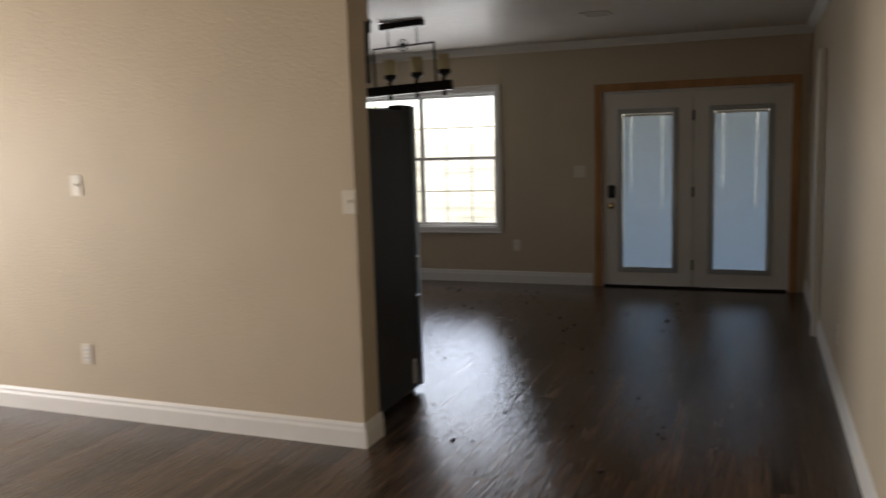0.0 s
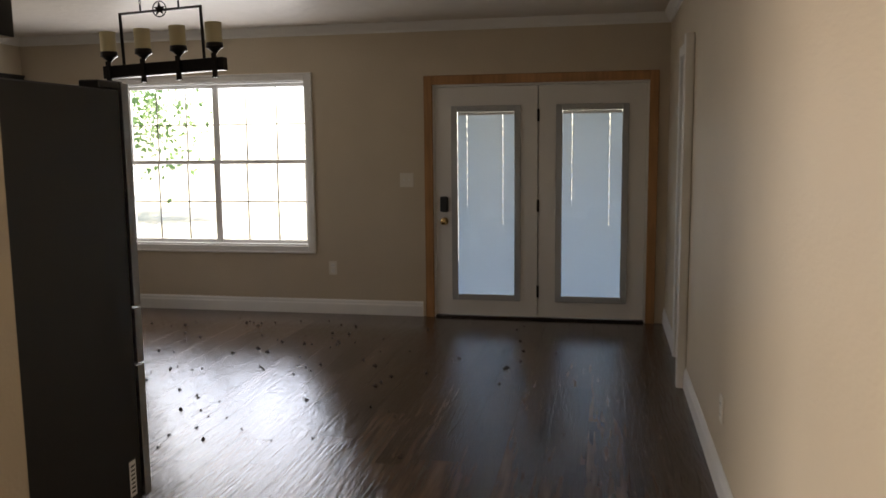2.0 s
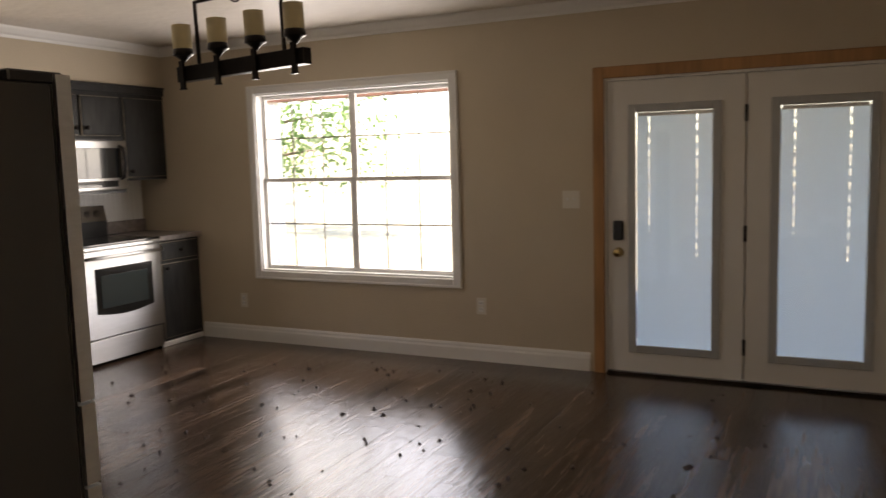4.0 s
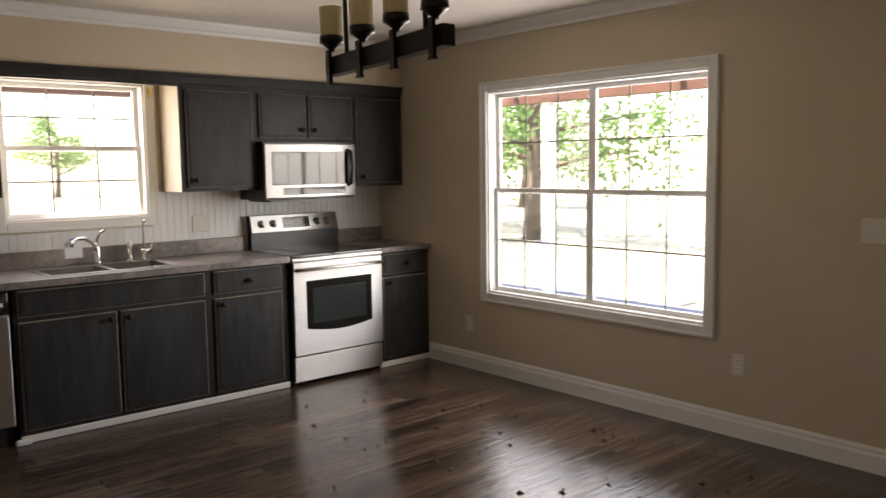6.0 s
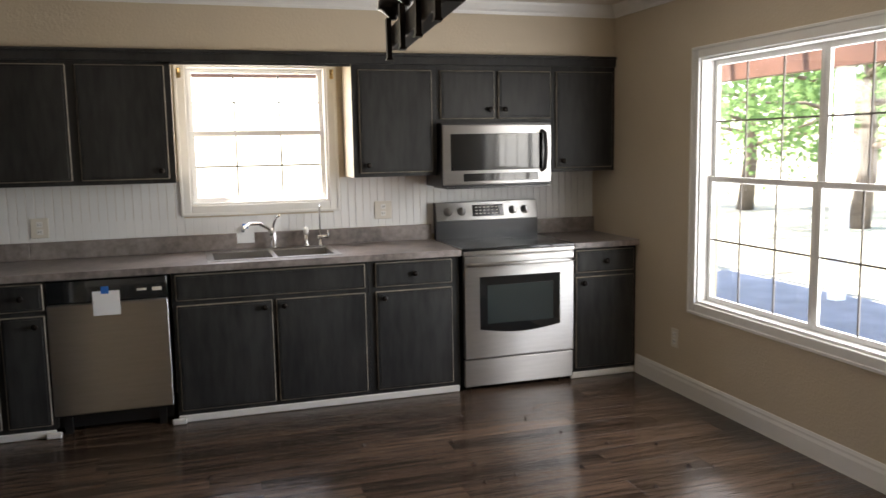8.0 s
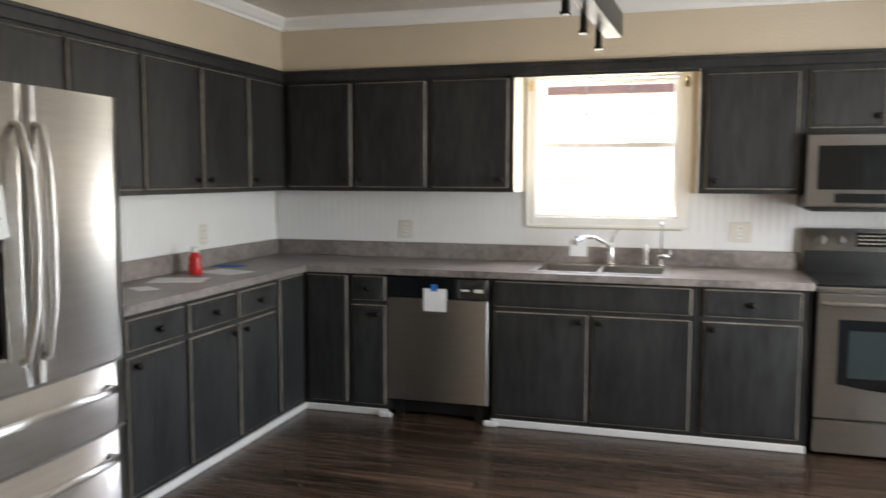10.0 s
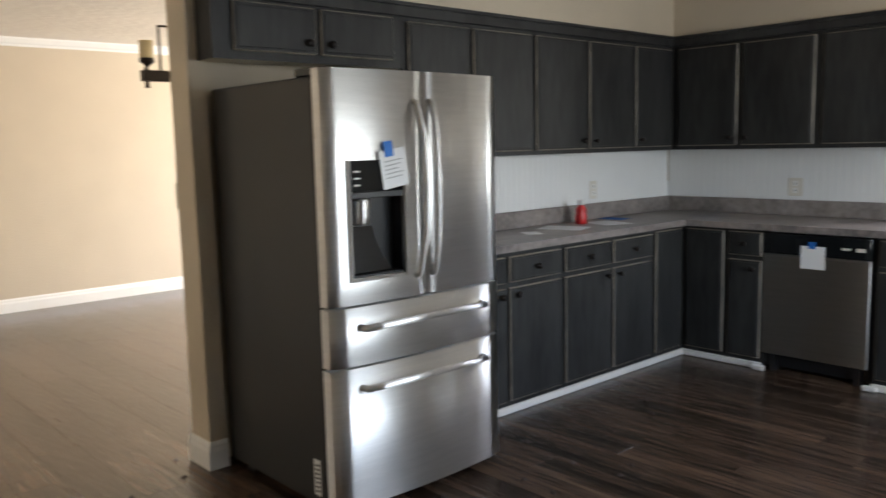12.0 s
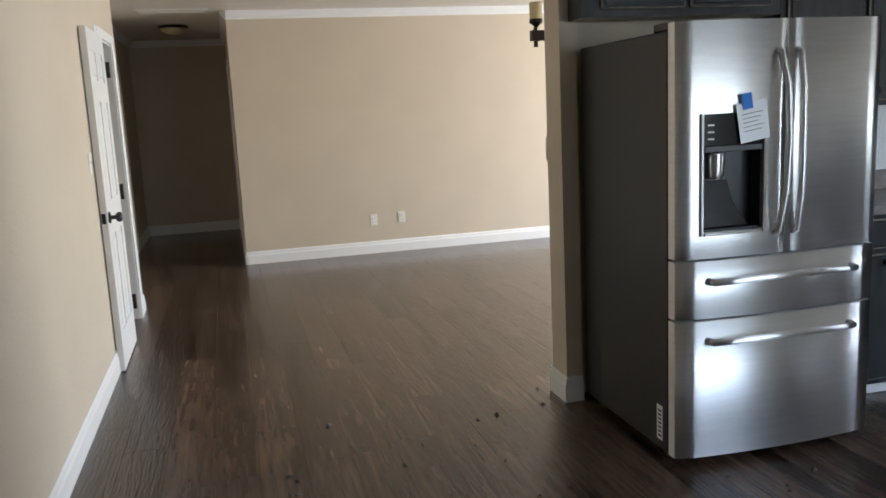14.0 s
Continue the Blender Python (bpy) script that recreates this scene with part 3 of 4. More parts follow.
def cabinet(name, m, w, d, z0, z1, doors, label, sides=None, group=""):
    """doors: (part, x0, x1, z0, z1, knob). Front frame at y=0, body behind it."""
    root = empty(name, m, label, "cabinet", group)
    bm = bmesh.new()
    add_box(bm, 0.0005, 0.0, z0, w - 0.0005, d, z1, slot=0)
    if sides:
        for f in bm.faces:
            c = f.calc_center_median()
            if ("left" in sides and c.x < 0.01) or ("right" in sides and c.x > w - 0.01):
                f.material_index = 1
            if c.z < z0 + 0.001 and "pale" in sides:
                f.material_index = 1
            if c.z < z0 + 0.001 and "under" in sides:
                f.material_index = 2
    finish("body", bm, [CAB, RAW, RAWWOOD], root)
    for part, a, b, c, e, k in doors:
        door_slab(part, root, a, b, c, e, k)
    return root


def west(y, x=BX):
    return pose(x, y, 0, 0, 0, 90)


def south(x, y=BY):
    return pose(x, y, 0, 0, 0, 180)


ZB0, ZD, ZT = 0.045, 0.685, 0.875
DW = BX - XW - 0.012
G = "kitchen base cabinets"
L1 = "dark grey stained wooden base cabinet with rubbed edges"
# west run
cabinet("base_cabinet", west(BY + 0.001), 0.575, DW, ZB0, ZT, [("door", 0.03, 0.30, 0.07, 0.86, None), ("drawer", 0.33, 0.55, 0.71, 0.86, (0.44, 0.785)), ("door", 0.33, 0.55, 0.07, 0.685, (0.50, 0.63))], L1, group=G)
cabinet("base_cabinet", west(5.80), 1.13, DW, ZB0, ZT, [("drawer", 0.02, 1.11, 0.71, 0.86, None), ("door", 0.02, 0.555, 0.07, 0.685, (0.51, 0.645)), ("door", 0.575, 1.11, 0.07, 0.685, (0.62, 0.645))], "wide dark grey sink base cabinet with two doors", group=G)
cabinet("base_cabinet", west(6.931), 0.582, DW, ZB0, ZT, [("drawer", 0.04, 0.53, 0.71, 0.86, (0.285, 0.785)), ("door", 0.04, 0.53, 0.07, 0.685, (0.09, 0.645))], L1, group=G)
cabinet("base_cabinet", west(8.294), 0.473, DW, ZB0, ZT, [("drawer", 0.02, 0.45, 0.71, 0.86, (0.235, 0.785)), ("door", 0.02, 0.45, 0.07, 0.685, (0.07, 0.645))], L1, group=G)
# south run
DS = BY - YP - 0.012
cabinet("base_cabinet", south(-2.70), 0.90, DS, ZB0, ZT, [("drawer", 0.02, 0.43, 0.71, 0.85, (0.22, 0.78)), ("drawer", 0.46, 0.88, 0.71, 0.85, (0.67, 0.78)), ("door", 0.02, 0.43, 0.07, 0.685, (0.385, 0.645)), ("door", 0.46, 0.88, 0.07, 0.685, (0.51, 0.645))], L1, group=G)
cabinet("base_cabinet", south(-3.60), 0.90, DS, ZB0, ZT, [("drawer", 0.02, 0.44, 0.71, 0.85, (0.23, 0.78)), ("drawer", 0.47, 0.88, 0.71, 0.85, (0.67, 0.78)), ("door", 0.02, 0.44, 0.07, 0.685, (0.395, 0.645)), ("door", 0.47, 0.88, 0.07, 0.685, (0.515, 0.645))], L1, group=G)
cabinet("base_cabinet", south(-4.50), -4.50 - BX - 0.001, DS, ZB0, ZT, [("door", 0.02, 0.32, 0.07, 0.86, None)], "dark grey stained corner base cabinet panel", group=G)
# white shoe strips and plinths
boxes_strip = [(XW + 0.02, BY, 0.001, BX - 0.062, 5.135, 0.045), (XW + 0.02, 5.805, 0.001, BX - 0.062, 7.48, 0.045), (XW + 0.02, 8.27, 0.001, BX - 0.062, YN - 0.016, 0.045)]
structure(boxes("trim_plinth", boxes_strip + [(BX - 0.062, YP + 0.012, 0.001, -2.705, BY - 0.062, 0.045)], CAB), "dark plinth under the base cabinets", "plinth")
structure(boxes("trim_shoe", [(BX + 0.001, BY + 0.021, 0.0035, BX + 0.020, 5.16, 0.045), (BX + 0.001, 5.80, 0.0035, BX + 0.020, 7.50, 0.045), (BX + 0.001, 8.28, 0.0035, BX + 0.020, YN - 0.016, 0.045), (BX + 0.001, BY + 0.001, 0.0035, -2.70, BY + 0.020, 0.045)], TRIM, bevel=0.005), "white shoe strip along the base cabinets", "trim")

# upper cabinets
GU = "kitchen wall cabinets"
L2 = "dark grey stained wooden wall cabinet with rubbed edges"
U0, U1 = 1.365, 2.122
DU = UX - XW - 0.012
K = U0 + 0.075
cabinet("wall_cabinet", west(UY + 0.001, UX), 1.55, DU, U0, U1, [("door", 0.05, 0.49, U0 + 0.025, 2.048, (0.45, K)), ("door", 0.52, 0.99, U0 + 0.025, 2.048, (0.56, K)), ("door", 1.035, 1.515, U0 + 0.025, 2.048, (1.47, K))], "dark grey corner wall cabinet with three doors", ("right",), GU)
cabinet("wall_cabinet", west(6.925, UX), 0.553, DU, U0, U1, [("door", 0.04, 0.52, U0 + 0.025, 2.035, (0.09, K))], L2, ("left", "under"), GU)
cabinet("wall_cabinet", west(7.479, UX), 0.815, DU, 1.70, U1, [("door", 0.02, 0.395, 1.725, 2.035, (0.355, 1.785)), ("door", 0.42, 0.80, 1.725, 2.035, (0.46, 1.785))], "short dark grey wall cabinet above the microwave", None, GU)
cabinet("wall_cabinet", west(8.296, UX), 0.472, DU, U0, U1, [("door", 0.02, 0.45, U0 + 0.025, 2.035, (0.065, K))], L2, None, GU)
DV = UY - YP - 0.012
cabinet("wall_cabinet", south(-3.695, UY), UX * -1 - 3.695, DV, U0, U1, [("door", 0.015, 0.49, U0 + 0.025, 2.048, (0.445, K)), ("door", 0.515, 0.985, U0 + 0.025, 2.048, (0.56, K)), ("door", 1.01, 1.44, U0 + 0.025, 2.048, (1.05, K))], L2, None, GU)
cabinet("wall_cabinet", south(-2.72, UY), 0.974, DV, U0, U1, [("door", 0.03, 0.46, U0 + 0.025, 2.048, (0.415, K)), ("door", 0.485, 0.96, U0 + 0.025, 2.048, (0.53, K))], L2, None, GU)
cabinet("wall_cabinet", south(FX, UY), FX + 2.719, UY - 4.167, 1.815, U1, [("door", 0.09, 0.505, 1.85, 2.058, (0.455, 1.90)), ("door", 0.53, 0.955, 1.85, 2.058, (0.575, 1.90))], "short dark grey wall cabinet above the fridge", ("pale",), GU)
structure(boxes("trim_cabinet_top", [(UX + 0.0005, UY + 0.0005, 2.068, UX + 0.022, YN - 0.003, 2.130), (UX + 0.0225, UY + 0.0005, 2.068, FX, UY + 0.022, 2.130), (UX + 0.0005, UY + 0.03, 2.117, UX + 0.034, YN - 0.003, 2.137), (UX + 0.0345, UY + 0.0005, 2.117, FX, UY + 0.034, 2.137)], CAB, bevel=0.003), "dark cabinet top moulding", "trim")
structure(boxes("trim_valance", [(UX - 0.02, 5.803, 2.053, UX, 6.923, 2.122)], CAB), "dark board above the sink window", "trim")

# counters
CT0, CT1, CE = 0.876, 0.915, -4.815
bm = bmesh.new()
SX0, SX1, SY0, SY1 = -5.34, -4.93, 6.03, 6.765      # sink cut-out
for b in ((XW + 0.012, BY + 0.045, CT0, SX0, 7.514, CT1), (SX0, BY + 0.045, CT0, CE, SY0, CT1), (SX0, SY1, CT0, CE, 7.514, CT1), (SX1, SY0, CT0, CE, SY1, CT1)):
    add_box(bm, *b)
add_box(bm, XW + 0.012, 5.0, CT1 - 0.001, XW + 0.034, 7.514, 1.020, 0.004)
add_box(bm, XW + 0.012, YP + 0.036, CT1 - 0.001, XW + 0.034, 5.0, 1.020, 0.004)
for b in ((XW + 0.012, YP + 0.012, CT0, -2.70, BY + 0.045, CT1),):
    add_box(bm, *b)
add_box(bm, XW + 0.012, YP + 0.012, CT1 - 0.001, -2.70, YP + 0.034, 1.020, 0.004)
tagged(finish("countertop", bm, COUNTER), "grey-brown laminate L-shaped counter with low backsplash", "countertop")
bm = bmesh.new()
add_box(bm, XW + 0.012, 8.292, CT0, CE, YN - 0.002, CT1, 0.004)
add_box(bm, XW + 0.012, 8.292, CT1 - 0.001, XW + 0.034, YN - 0.002, 1.020, 0.004)
tagged(finish("countertop", bm, COUNTER), "short grey-brown laminate counter beside the range", "countertop")

# ---- sink and taps ----
sk = empty("sink", pose(0, 0, 0), "stainless steel double bowl sink set in the counter", "sink")
bm = bmesh.new()
my = (SY0 + SY1) / 2
Z = CT1 + 0.004
for b in ((SX0 - 0.08, SY0 - 0.025, CT1, SX0 + 0.045, SY1 + 0.025, Z), (SX1 - 0.02, SY0 - 0.025, CT1, SX1 + 0.025, SY1 + 0.025, Z), (SX0 + 0.045, SY0 - 0.025, CT1, SX1 - 0.02, SY0 + 0.015, Z), (SX0 + 0.045, SY1 - 0.015, CT1, SX1 - 0.02, SY1 + 0.025, Z), (SX0 + 0.045, my - 0.015, CT1, SX1 - 0.02, my + 0.015, Z)):
    add_box(bm, *b, bevel=0.0015)
finish("rim", bm, DIMSTEEL, sk)
for a, b in ((SY0 + 0.015, my - 0.015), (my + 0.015, SY1 - 0.015)):
    bx0, bx1, zb = SX0 + 0.045, SX1 - 0.02, CT1 - 0.17
    boxes("bowl", [(bx0 - 0.002, a - 0.002, zb, bx1 + 0.002, b + 0.002, zb + 0.002), (bx0 - 0.003, a, zb, bx0, b, CT1), (bx1, a, zb, bx1 + 0.003, b, CT1), (bx0, a - 0.003, zb, bx1, a, CT1), (bx0, b, zb, bx1, b + 0.003, CT1)], DIMSTEEL, sk)
fa = empty("faucet", pose(-5.375, 6.43, Z), "chrome kitchen faucet with a paper tag taped on", "faucet")
bm = bmesh.new()
add_lathe(bm, [(0.028, 0), (0.028, 0.012), (0.022, 0.02), (0.021, 0.09), (0.017, 0.11), (0.012, 0.13)])
finish("base", bm, CHROME, fa)
tubes("spout", [([(0.0, 0, 0.07), (0.03, -0.03, 0.13), (0.08, -0.09, 0.17), (0.13, -0.15, 0.175), (0.16, -0.19, 0.16), (0.165, -0.20, 0.13)], 0.011)], CHROME, fa)
tubes("lever", [([(0, 0, 0.12), (0.0, 0.005, 0.16), (0.02, 0.02, 0.20), (0.05, 0.04, 0.215)], 0.008)], CHROME, fa)
boxes("tag", [(0.14, -0.235, 0.06, 0.142, -0.13, 0.165)], PAPER, fa)
boxes("tape", [(0.1405, -0.20, 0.150, 0.1435, -0.165, 0.180)], TAPE, fa)
sp = empty("sprayer", pose(-5.375, 6.64, Z), "chrome side sprayer with white head", "sprayer")
bm = bmesh.new()
add_lathe(bm, [(0.022, 0), (0.018, 0.015), (0.012, 0.03), (0.012, 0.08)])
finish("base", bm, CHROME, sp)
bm = bmesh.new()
add_lathe(bm, [(0.013, 0.08), (0.017, 0.10), (0.015, 0.125), (0.004, 0.13)])
finish("head", bm, TRIM, sp)
ft = empty("filter_tap", pose(-5.365, 6.73, Z), "slim chrome filter tap with tall spout", "tap")
tubes("spout", [([(0, 0, 0), (0, 0, 0.22), (0.01, 0, 0.25), (0.03, 0.0, 0.265), (0.045, 0, 0.255)], 0.006)], CHROME, ft)
tubes("valve", [([(0.0, -0.02, 0.06), (0.0, 0.05, 0.065)], 0.012), ([(0, 0.05, 0.05), (0.0, 0.055, 0.10)], 0.006)], CHROME, ft)
bm = bmesh.new()
add_lathe(bm, [(0.022, 0), (0.02, 0.01), (0.010, 0.02), (0.010, 0.05)])
finish("base", bm, CHROME, ft)

# ---- appliances ----
RG = empty("range", west(7.525, -4.83), "stainless steel electric range with black glass cooktop", "range")
W = 0.762
boxes("body", [(0.002, 0.02, 0.03, W - 0.002, 0.60, 0.90)], BLACK, RG, bevel=0.004)
each("foot", [(0.03, 0.06, 0.0, 0.07, 0.10, 0.03), (W - 0.07, 0.06, 0.0, W - 0.03, 0.10, 0.03), (0.03, 0.5, 0.0, 0.07, 0.54, 0.03), (W - 0.07, 0.5, 0.0, W - 0.03, 0.54, 0.03)], BLACK, RG)
boxes("cooktop", [(-0.003, -0.015, 0.900, W + 0.003, 0.56, 0.918)], BLACKGLASS, RG, bevel=0.004)
boxes("front_trim", [(-0.002, -0.022, 0.872, W + 0.002, 0.02, 0.899)], DIMSTEEL, RG, bevel=0.005)
boxes("drawer", [(0.004, -0.012, 0.03, W - 0.004, 0.02, 0.205)], DIMSTEEL, RG, bevel=0.006)
bm = bmesh.new()
add_box(bm, 0.004, -0.022, 0.215, W - 0.004, 0.02, 0.868, 0.006)
finish("oven_door", bm, DIMSTEEL, RG)
bm = bmesh.new()
wl, wr, wt, wb = 0.105, W - 0.105, 0.735, 0.40
pts = [(wl, wt), (wr, wt)] + [(wr + (wl - wr) * k / 10, wb - 0.03 * math.sin(math.pi * k / 10)) for k in range(11)]
top = [bm.verts.new((px, -0.0245, pz)) for px, pz in pts]
bot = [bm.verts.new((px, -0.021, pz)) for px, pz in pts]
bm.faces.new(top)
bm.faces.new(list(reversed(bot)))
for i in range(len(pts)):
    bm.faces.new((top[i], top[(i + 1) % len(pts)], bot[(i + 1) % len(pts)], bot[i]))
finish("oven_window_surround", bm, BLACKGLASS, RG)
WINGLASS = material("oven_glass", (0.03, 0.04, 0.04), 0.05, coat=0.8)
boxes("oven_glass", [(wl + 0.05, -0.0265, wb + 0.035, wr - 0.05, -0.0246, wt - 0.055)], WINGLASS, RG)
tubes("handle", [([(0.03, -0.03, 0.815), (0.03, -0.065, 0.82), (0.06, -0.072, 0.82), (W / 2, -0.075, 0.82), (W - 0.06, -0.072, 0.82), (W - 0.03, -0.065, 0.82), (W - 0.03, -0.03, 0.815)], 0.012)], DIMSTEEL, RG)
bm = bmesh.new()
v = [(0.004, 0.555, 0.918), (0.004, 0.60, 0.918), (0.004, 0.625, 1.165), (0.004, 0.58, 1.165), (0.004, 0.55, 1.04)]
a = [bm.verts.new(p) for p in v]
b = [bm.verts.new((W - 0.004, p[1], p[2])) for p in v]
for i in range(5):
    bm.faces.new((a[i], a[(i + 1) % 5], b[(i + 1) % 5], b[i]))
bm.faces.new(a), bm.faces.new(list(reversed(b)))
finish("backguard", bm, BLACK, RG)
tilt = pose(0, 0.548, 1.04, -13.5)
p = boxes("control_panel", [(0.006, -0.004, 0.0, W - 0.006, 0.004, 0.128)], DIMSTEEL, RG, bevel=0.003)
p.matrix_local = tilt
p = boxes("display", [(0.27, -0.007, 0.025, 0.50, -0.0042, 0.105)], BLACKGLASS, RG)
p.matrix_local = tilt
p = boxes("display_marks", [(0.29 + 0.03 * i, -0.0078, 0.040 + 0.022 * j, 0.308 + 0.03 * i, -0.0072, 0.047 + 0.022 * j) for i in range(6) for j in range(3)], PLATE, RG)
p.matrix_local = tilt
for kx in (0.09, 0.19, 0.57, 0.66):
    bm = bmesh.new()
    add_lathe(bm, [(0.029, 0), (0.029, 0.006), (0.022, 0.010), (0.020, 0.030), (0.016, 0.034), (0.001, 0.034)], 16)
    add_box(bm, -0.005, -0.021, 0.030, 0.005, 0.021, 0.042)
    k = finish("knob", bm, DIMSTEEL, RG)
    k.matrix_local = tilt @ pose(kx, -0.004, 0.062, 90)
bm = bmesh.new()
for cx, cy, r in ((0.2, 0.17, 0.10), (0.56, 0.17, 0.085), (0.2, 0.42, 0.075), (0.56, 0.42, 0.10)):
    add_lathe(bm, [(r, 0.0), (r, 0.0006)], 32, (cx, cy, 0.9182))
finish("burner", bm, material("burner_mark", (0.03, 0.03, 0.03), 0.15), RG)

MW = empty("microwave", west(7.483, -5.065) @ pose(0, 0, -0.012), "stainless steel over-the-range microwave with black glass", "microwave")
W = 0.765
boxes("body", [(0.0, 0.022, 1.30, W, 0.38, 1.711)], BLACK, MW, bevel=0.004)
boxes("door", [(0.002, 0.0, 1.312, W - 0.002, 0.022, 1.697)], DIMSTEEL, MW, bevel=0.007, segs=2)
boxes("window_glass", [(0.055, -0.003, 1.405, W - 0.055, 0.001, 1.640)], BLACKGLASS, MW, bevel=0.002)
boxes("control_strip", [(0.14, -0.0025, 1.335, W - 0.10, 0.001, 1.385)], BLACKGLASS, MW, bevel=0.002)
tubes("handle", [([(W - 0.075, -0.003, 1.655), (W - 0.068, -0.035, 1.64), (W - 0.064, -0.047, 1.525), (W - 0.068, -0.035, 1.41), (W - 0.075, -0.003, 1.395)], 0.013)], BLACK, MW)
boxes("vent_lip", [(0.03, 0.0, 1.288, W - 0.03, 0.30, 1.30)], BLACK, MW)

DWR = empty("dishwasher", west(5.150, -4.845), "stainless steel dishwasher with black control strip and paper note", "dishwasher")
W = 0.636
boxes("body", [(0.004, 0.03, 0.10, W - 0.004, 0.58, 0.868)], BLACK, DWR)
boxes("door", [(0.006, -0.004, 0.115, W - 0.006, 0.03, 0.735)], DIMSTEEL, DWR, bevel=0.008, segs=2)
boxes("control_strip", [(0.006, -0.006, 0.738, W - 0.006, 0.03, 0.868)], BLACKGLASS, DWR, bevel=0.008, segs=2)
each("badge", [(0.47, -0.0075, 0.79, 0.52, -0.006, 0.802), (0.55, -0.0075, 0.785, 0.60, -0.006, 0.805)], PLATE, DWR)
boxes("kick_plate", [(0.01, 0.06, 0.03, W - 0.01, 0.075, 0.10)], BLACK, DWR)
each("foot", [(0.05, 0.03, 0.0, 0.09, 0.07, 0.10), (W - 0.09, 0.03, 0.0, W - 0.05, 0.07, 0.10), (0.05, 0.50, 0.0, 0.09, 0.54, 0.10), (W - 0.09, 0.50, 0.0, W - 0.05, 0.54, 0.10)], BLACK, DWR)
nt_ = boxes("note", [(0.24, -0.0105, 0.665, 0.38, -0.0095, 0.80)], PAPER, DWR)
boxes("tape", [(0.285, -0.013, 0.785, 0.325, -0.011, 0.825)], TAPE, DWR)
for yy in (5.14, 5.795):
    c = boxes("trim_end_block", [(BX + 0.0205, yy - 0.03, 0.0035, BX + 0.05, yy + 0.05, 0.036)], TRIM, bevel=0.006)
    structure(c, "white end piece of shoe strip", "trim")

# fridge: local origin at its front lower east corner, local x runs west
FR = empty("fridge", pose(-1.757, 5.025, 0, 0, 0, 180) @ Matrix.Diagonal((0.985, 1, 0.983, 1)), "stainless steel four-door fridge with water dispenser", "fridge")
W, H = 0.915, 1.752
boxes("body", [(0.004, 0.085, 0.035, W - 0.004, 0.855, 1.725)], FRSIDE, FR, bevel=0.006)
each("foot", [(0.03, 0.10, 0.0, 0.09, 0.16, 0.035), (W - 0.09, 0.10, 0.0, W - 0.03, 0.16, 0.035), (0.03, 0.7, 0.0, 0.09, 0.76, 0.035), (W - 0.09, 0.7, 0.0, W - 0.03, 0.76, 0.035)], BLACK, FR)
each("hinge_cover", [(0.01, 0.04, 1.726, 0.10, 0.20, 1.758), (W - 0.10, 0.04, 1.726, W - 0.01, 0.20, 1.758)], BLACK, FR, bevel=0.005)
boxes("gasket", [(0.015, 0.072, 0.05, W - 0.015, 0.085, 1.725)], GAPBLACK, FR)
dx0, dx1, dz0, dz1 = 0.100, 0.360, 0.955, 1.405


def curved_front(bm, x0, x1, z0, z1, bow, holes=None):
    """A door front that bows slightly outwards over the fridge's whole width."""
    n = 12
    xs = sorted({x0 + (x1 - x0) * k / n for k in range(n + 1)} | ({holes[0], holes[1]} if holes else set()))
    zs = [z0, z1] if not holes else [z0, holes[2], holes[3], z1]
    fy = lambda q: 0.012 - bow * (1 - (2 * q / W - 1) ** 2) + (0.014 if q in (x0, x1) else 0.0)
    grid = [[bm.verts.new((q, fy(q), z)) for z in zs] for q in xs]
    back = [[bm.verts.new((q, 0.072, z)) for z in (z0, z1)] for q in xs]
    for i in range(len(xs) - 1):
        for j in range(len(zs) - 1):
            if holes and holes[0] - 1e-6 <= xs[i] and xs[i + 1] <= holes[1] + 1e-6 and j == 1:
                continue
            f = bm.faces.new((grid[i][j], grid[i + 1][j], grid[i + 1][j + 1], grid[i][j + 1]))
            f.smooth = True
        bm.faces.new((back[i][0], back[i][1], back[i + 1][1], back[i + 1][0]))
        bm.faces.new((grid[i][0], back[i][0], back[i + 1][0], grid[i + 1][0]))
        bm.faces.new((grid[i][-1], grid[i + 1][-1], back[i + 1][1], back[i][1]))
    for i in (0, -1):
        bm.faces.new([*grid[i], back[i][1], back[i][0]])


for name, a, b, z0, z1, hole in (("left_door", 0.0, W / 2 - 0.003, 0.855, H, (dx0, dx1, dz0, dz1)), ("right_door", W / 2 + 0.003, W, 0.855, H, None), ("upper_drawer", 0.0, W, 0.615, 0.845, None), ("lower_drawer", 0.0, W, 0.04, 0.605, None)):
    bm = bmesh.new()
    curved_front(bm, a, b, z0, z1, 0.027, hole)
    finish(name, bm, LITSTEEL, FR)
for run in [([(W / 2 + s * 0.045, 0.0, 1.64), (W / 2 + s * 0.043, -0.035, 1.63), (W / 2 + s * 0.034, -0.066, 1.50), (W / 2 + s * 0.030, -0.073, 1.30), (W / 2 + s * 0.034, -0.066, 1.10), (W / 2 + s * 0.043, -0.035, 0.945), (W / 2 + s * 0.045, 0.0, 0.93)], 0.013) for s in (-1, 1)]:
    tubes("handle", [run], LITSTEEL, FR, 12)
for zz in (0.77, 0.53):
    tubes("handle", [([(0.13, 0.0, zz - 0.005), (0.135, -0.035, zz - 0.005), (0.20, -0.058, zz), (W / 2, -0.080, zz + 0.008), (W - 0.20, -0.058, zz), (W - 0.135, -0.035, zz - 0.005), (W - 0.13, 0.0, zz - 0.005)], 0.014)], LITSTEEL, FR, 12)
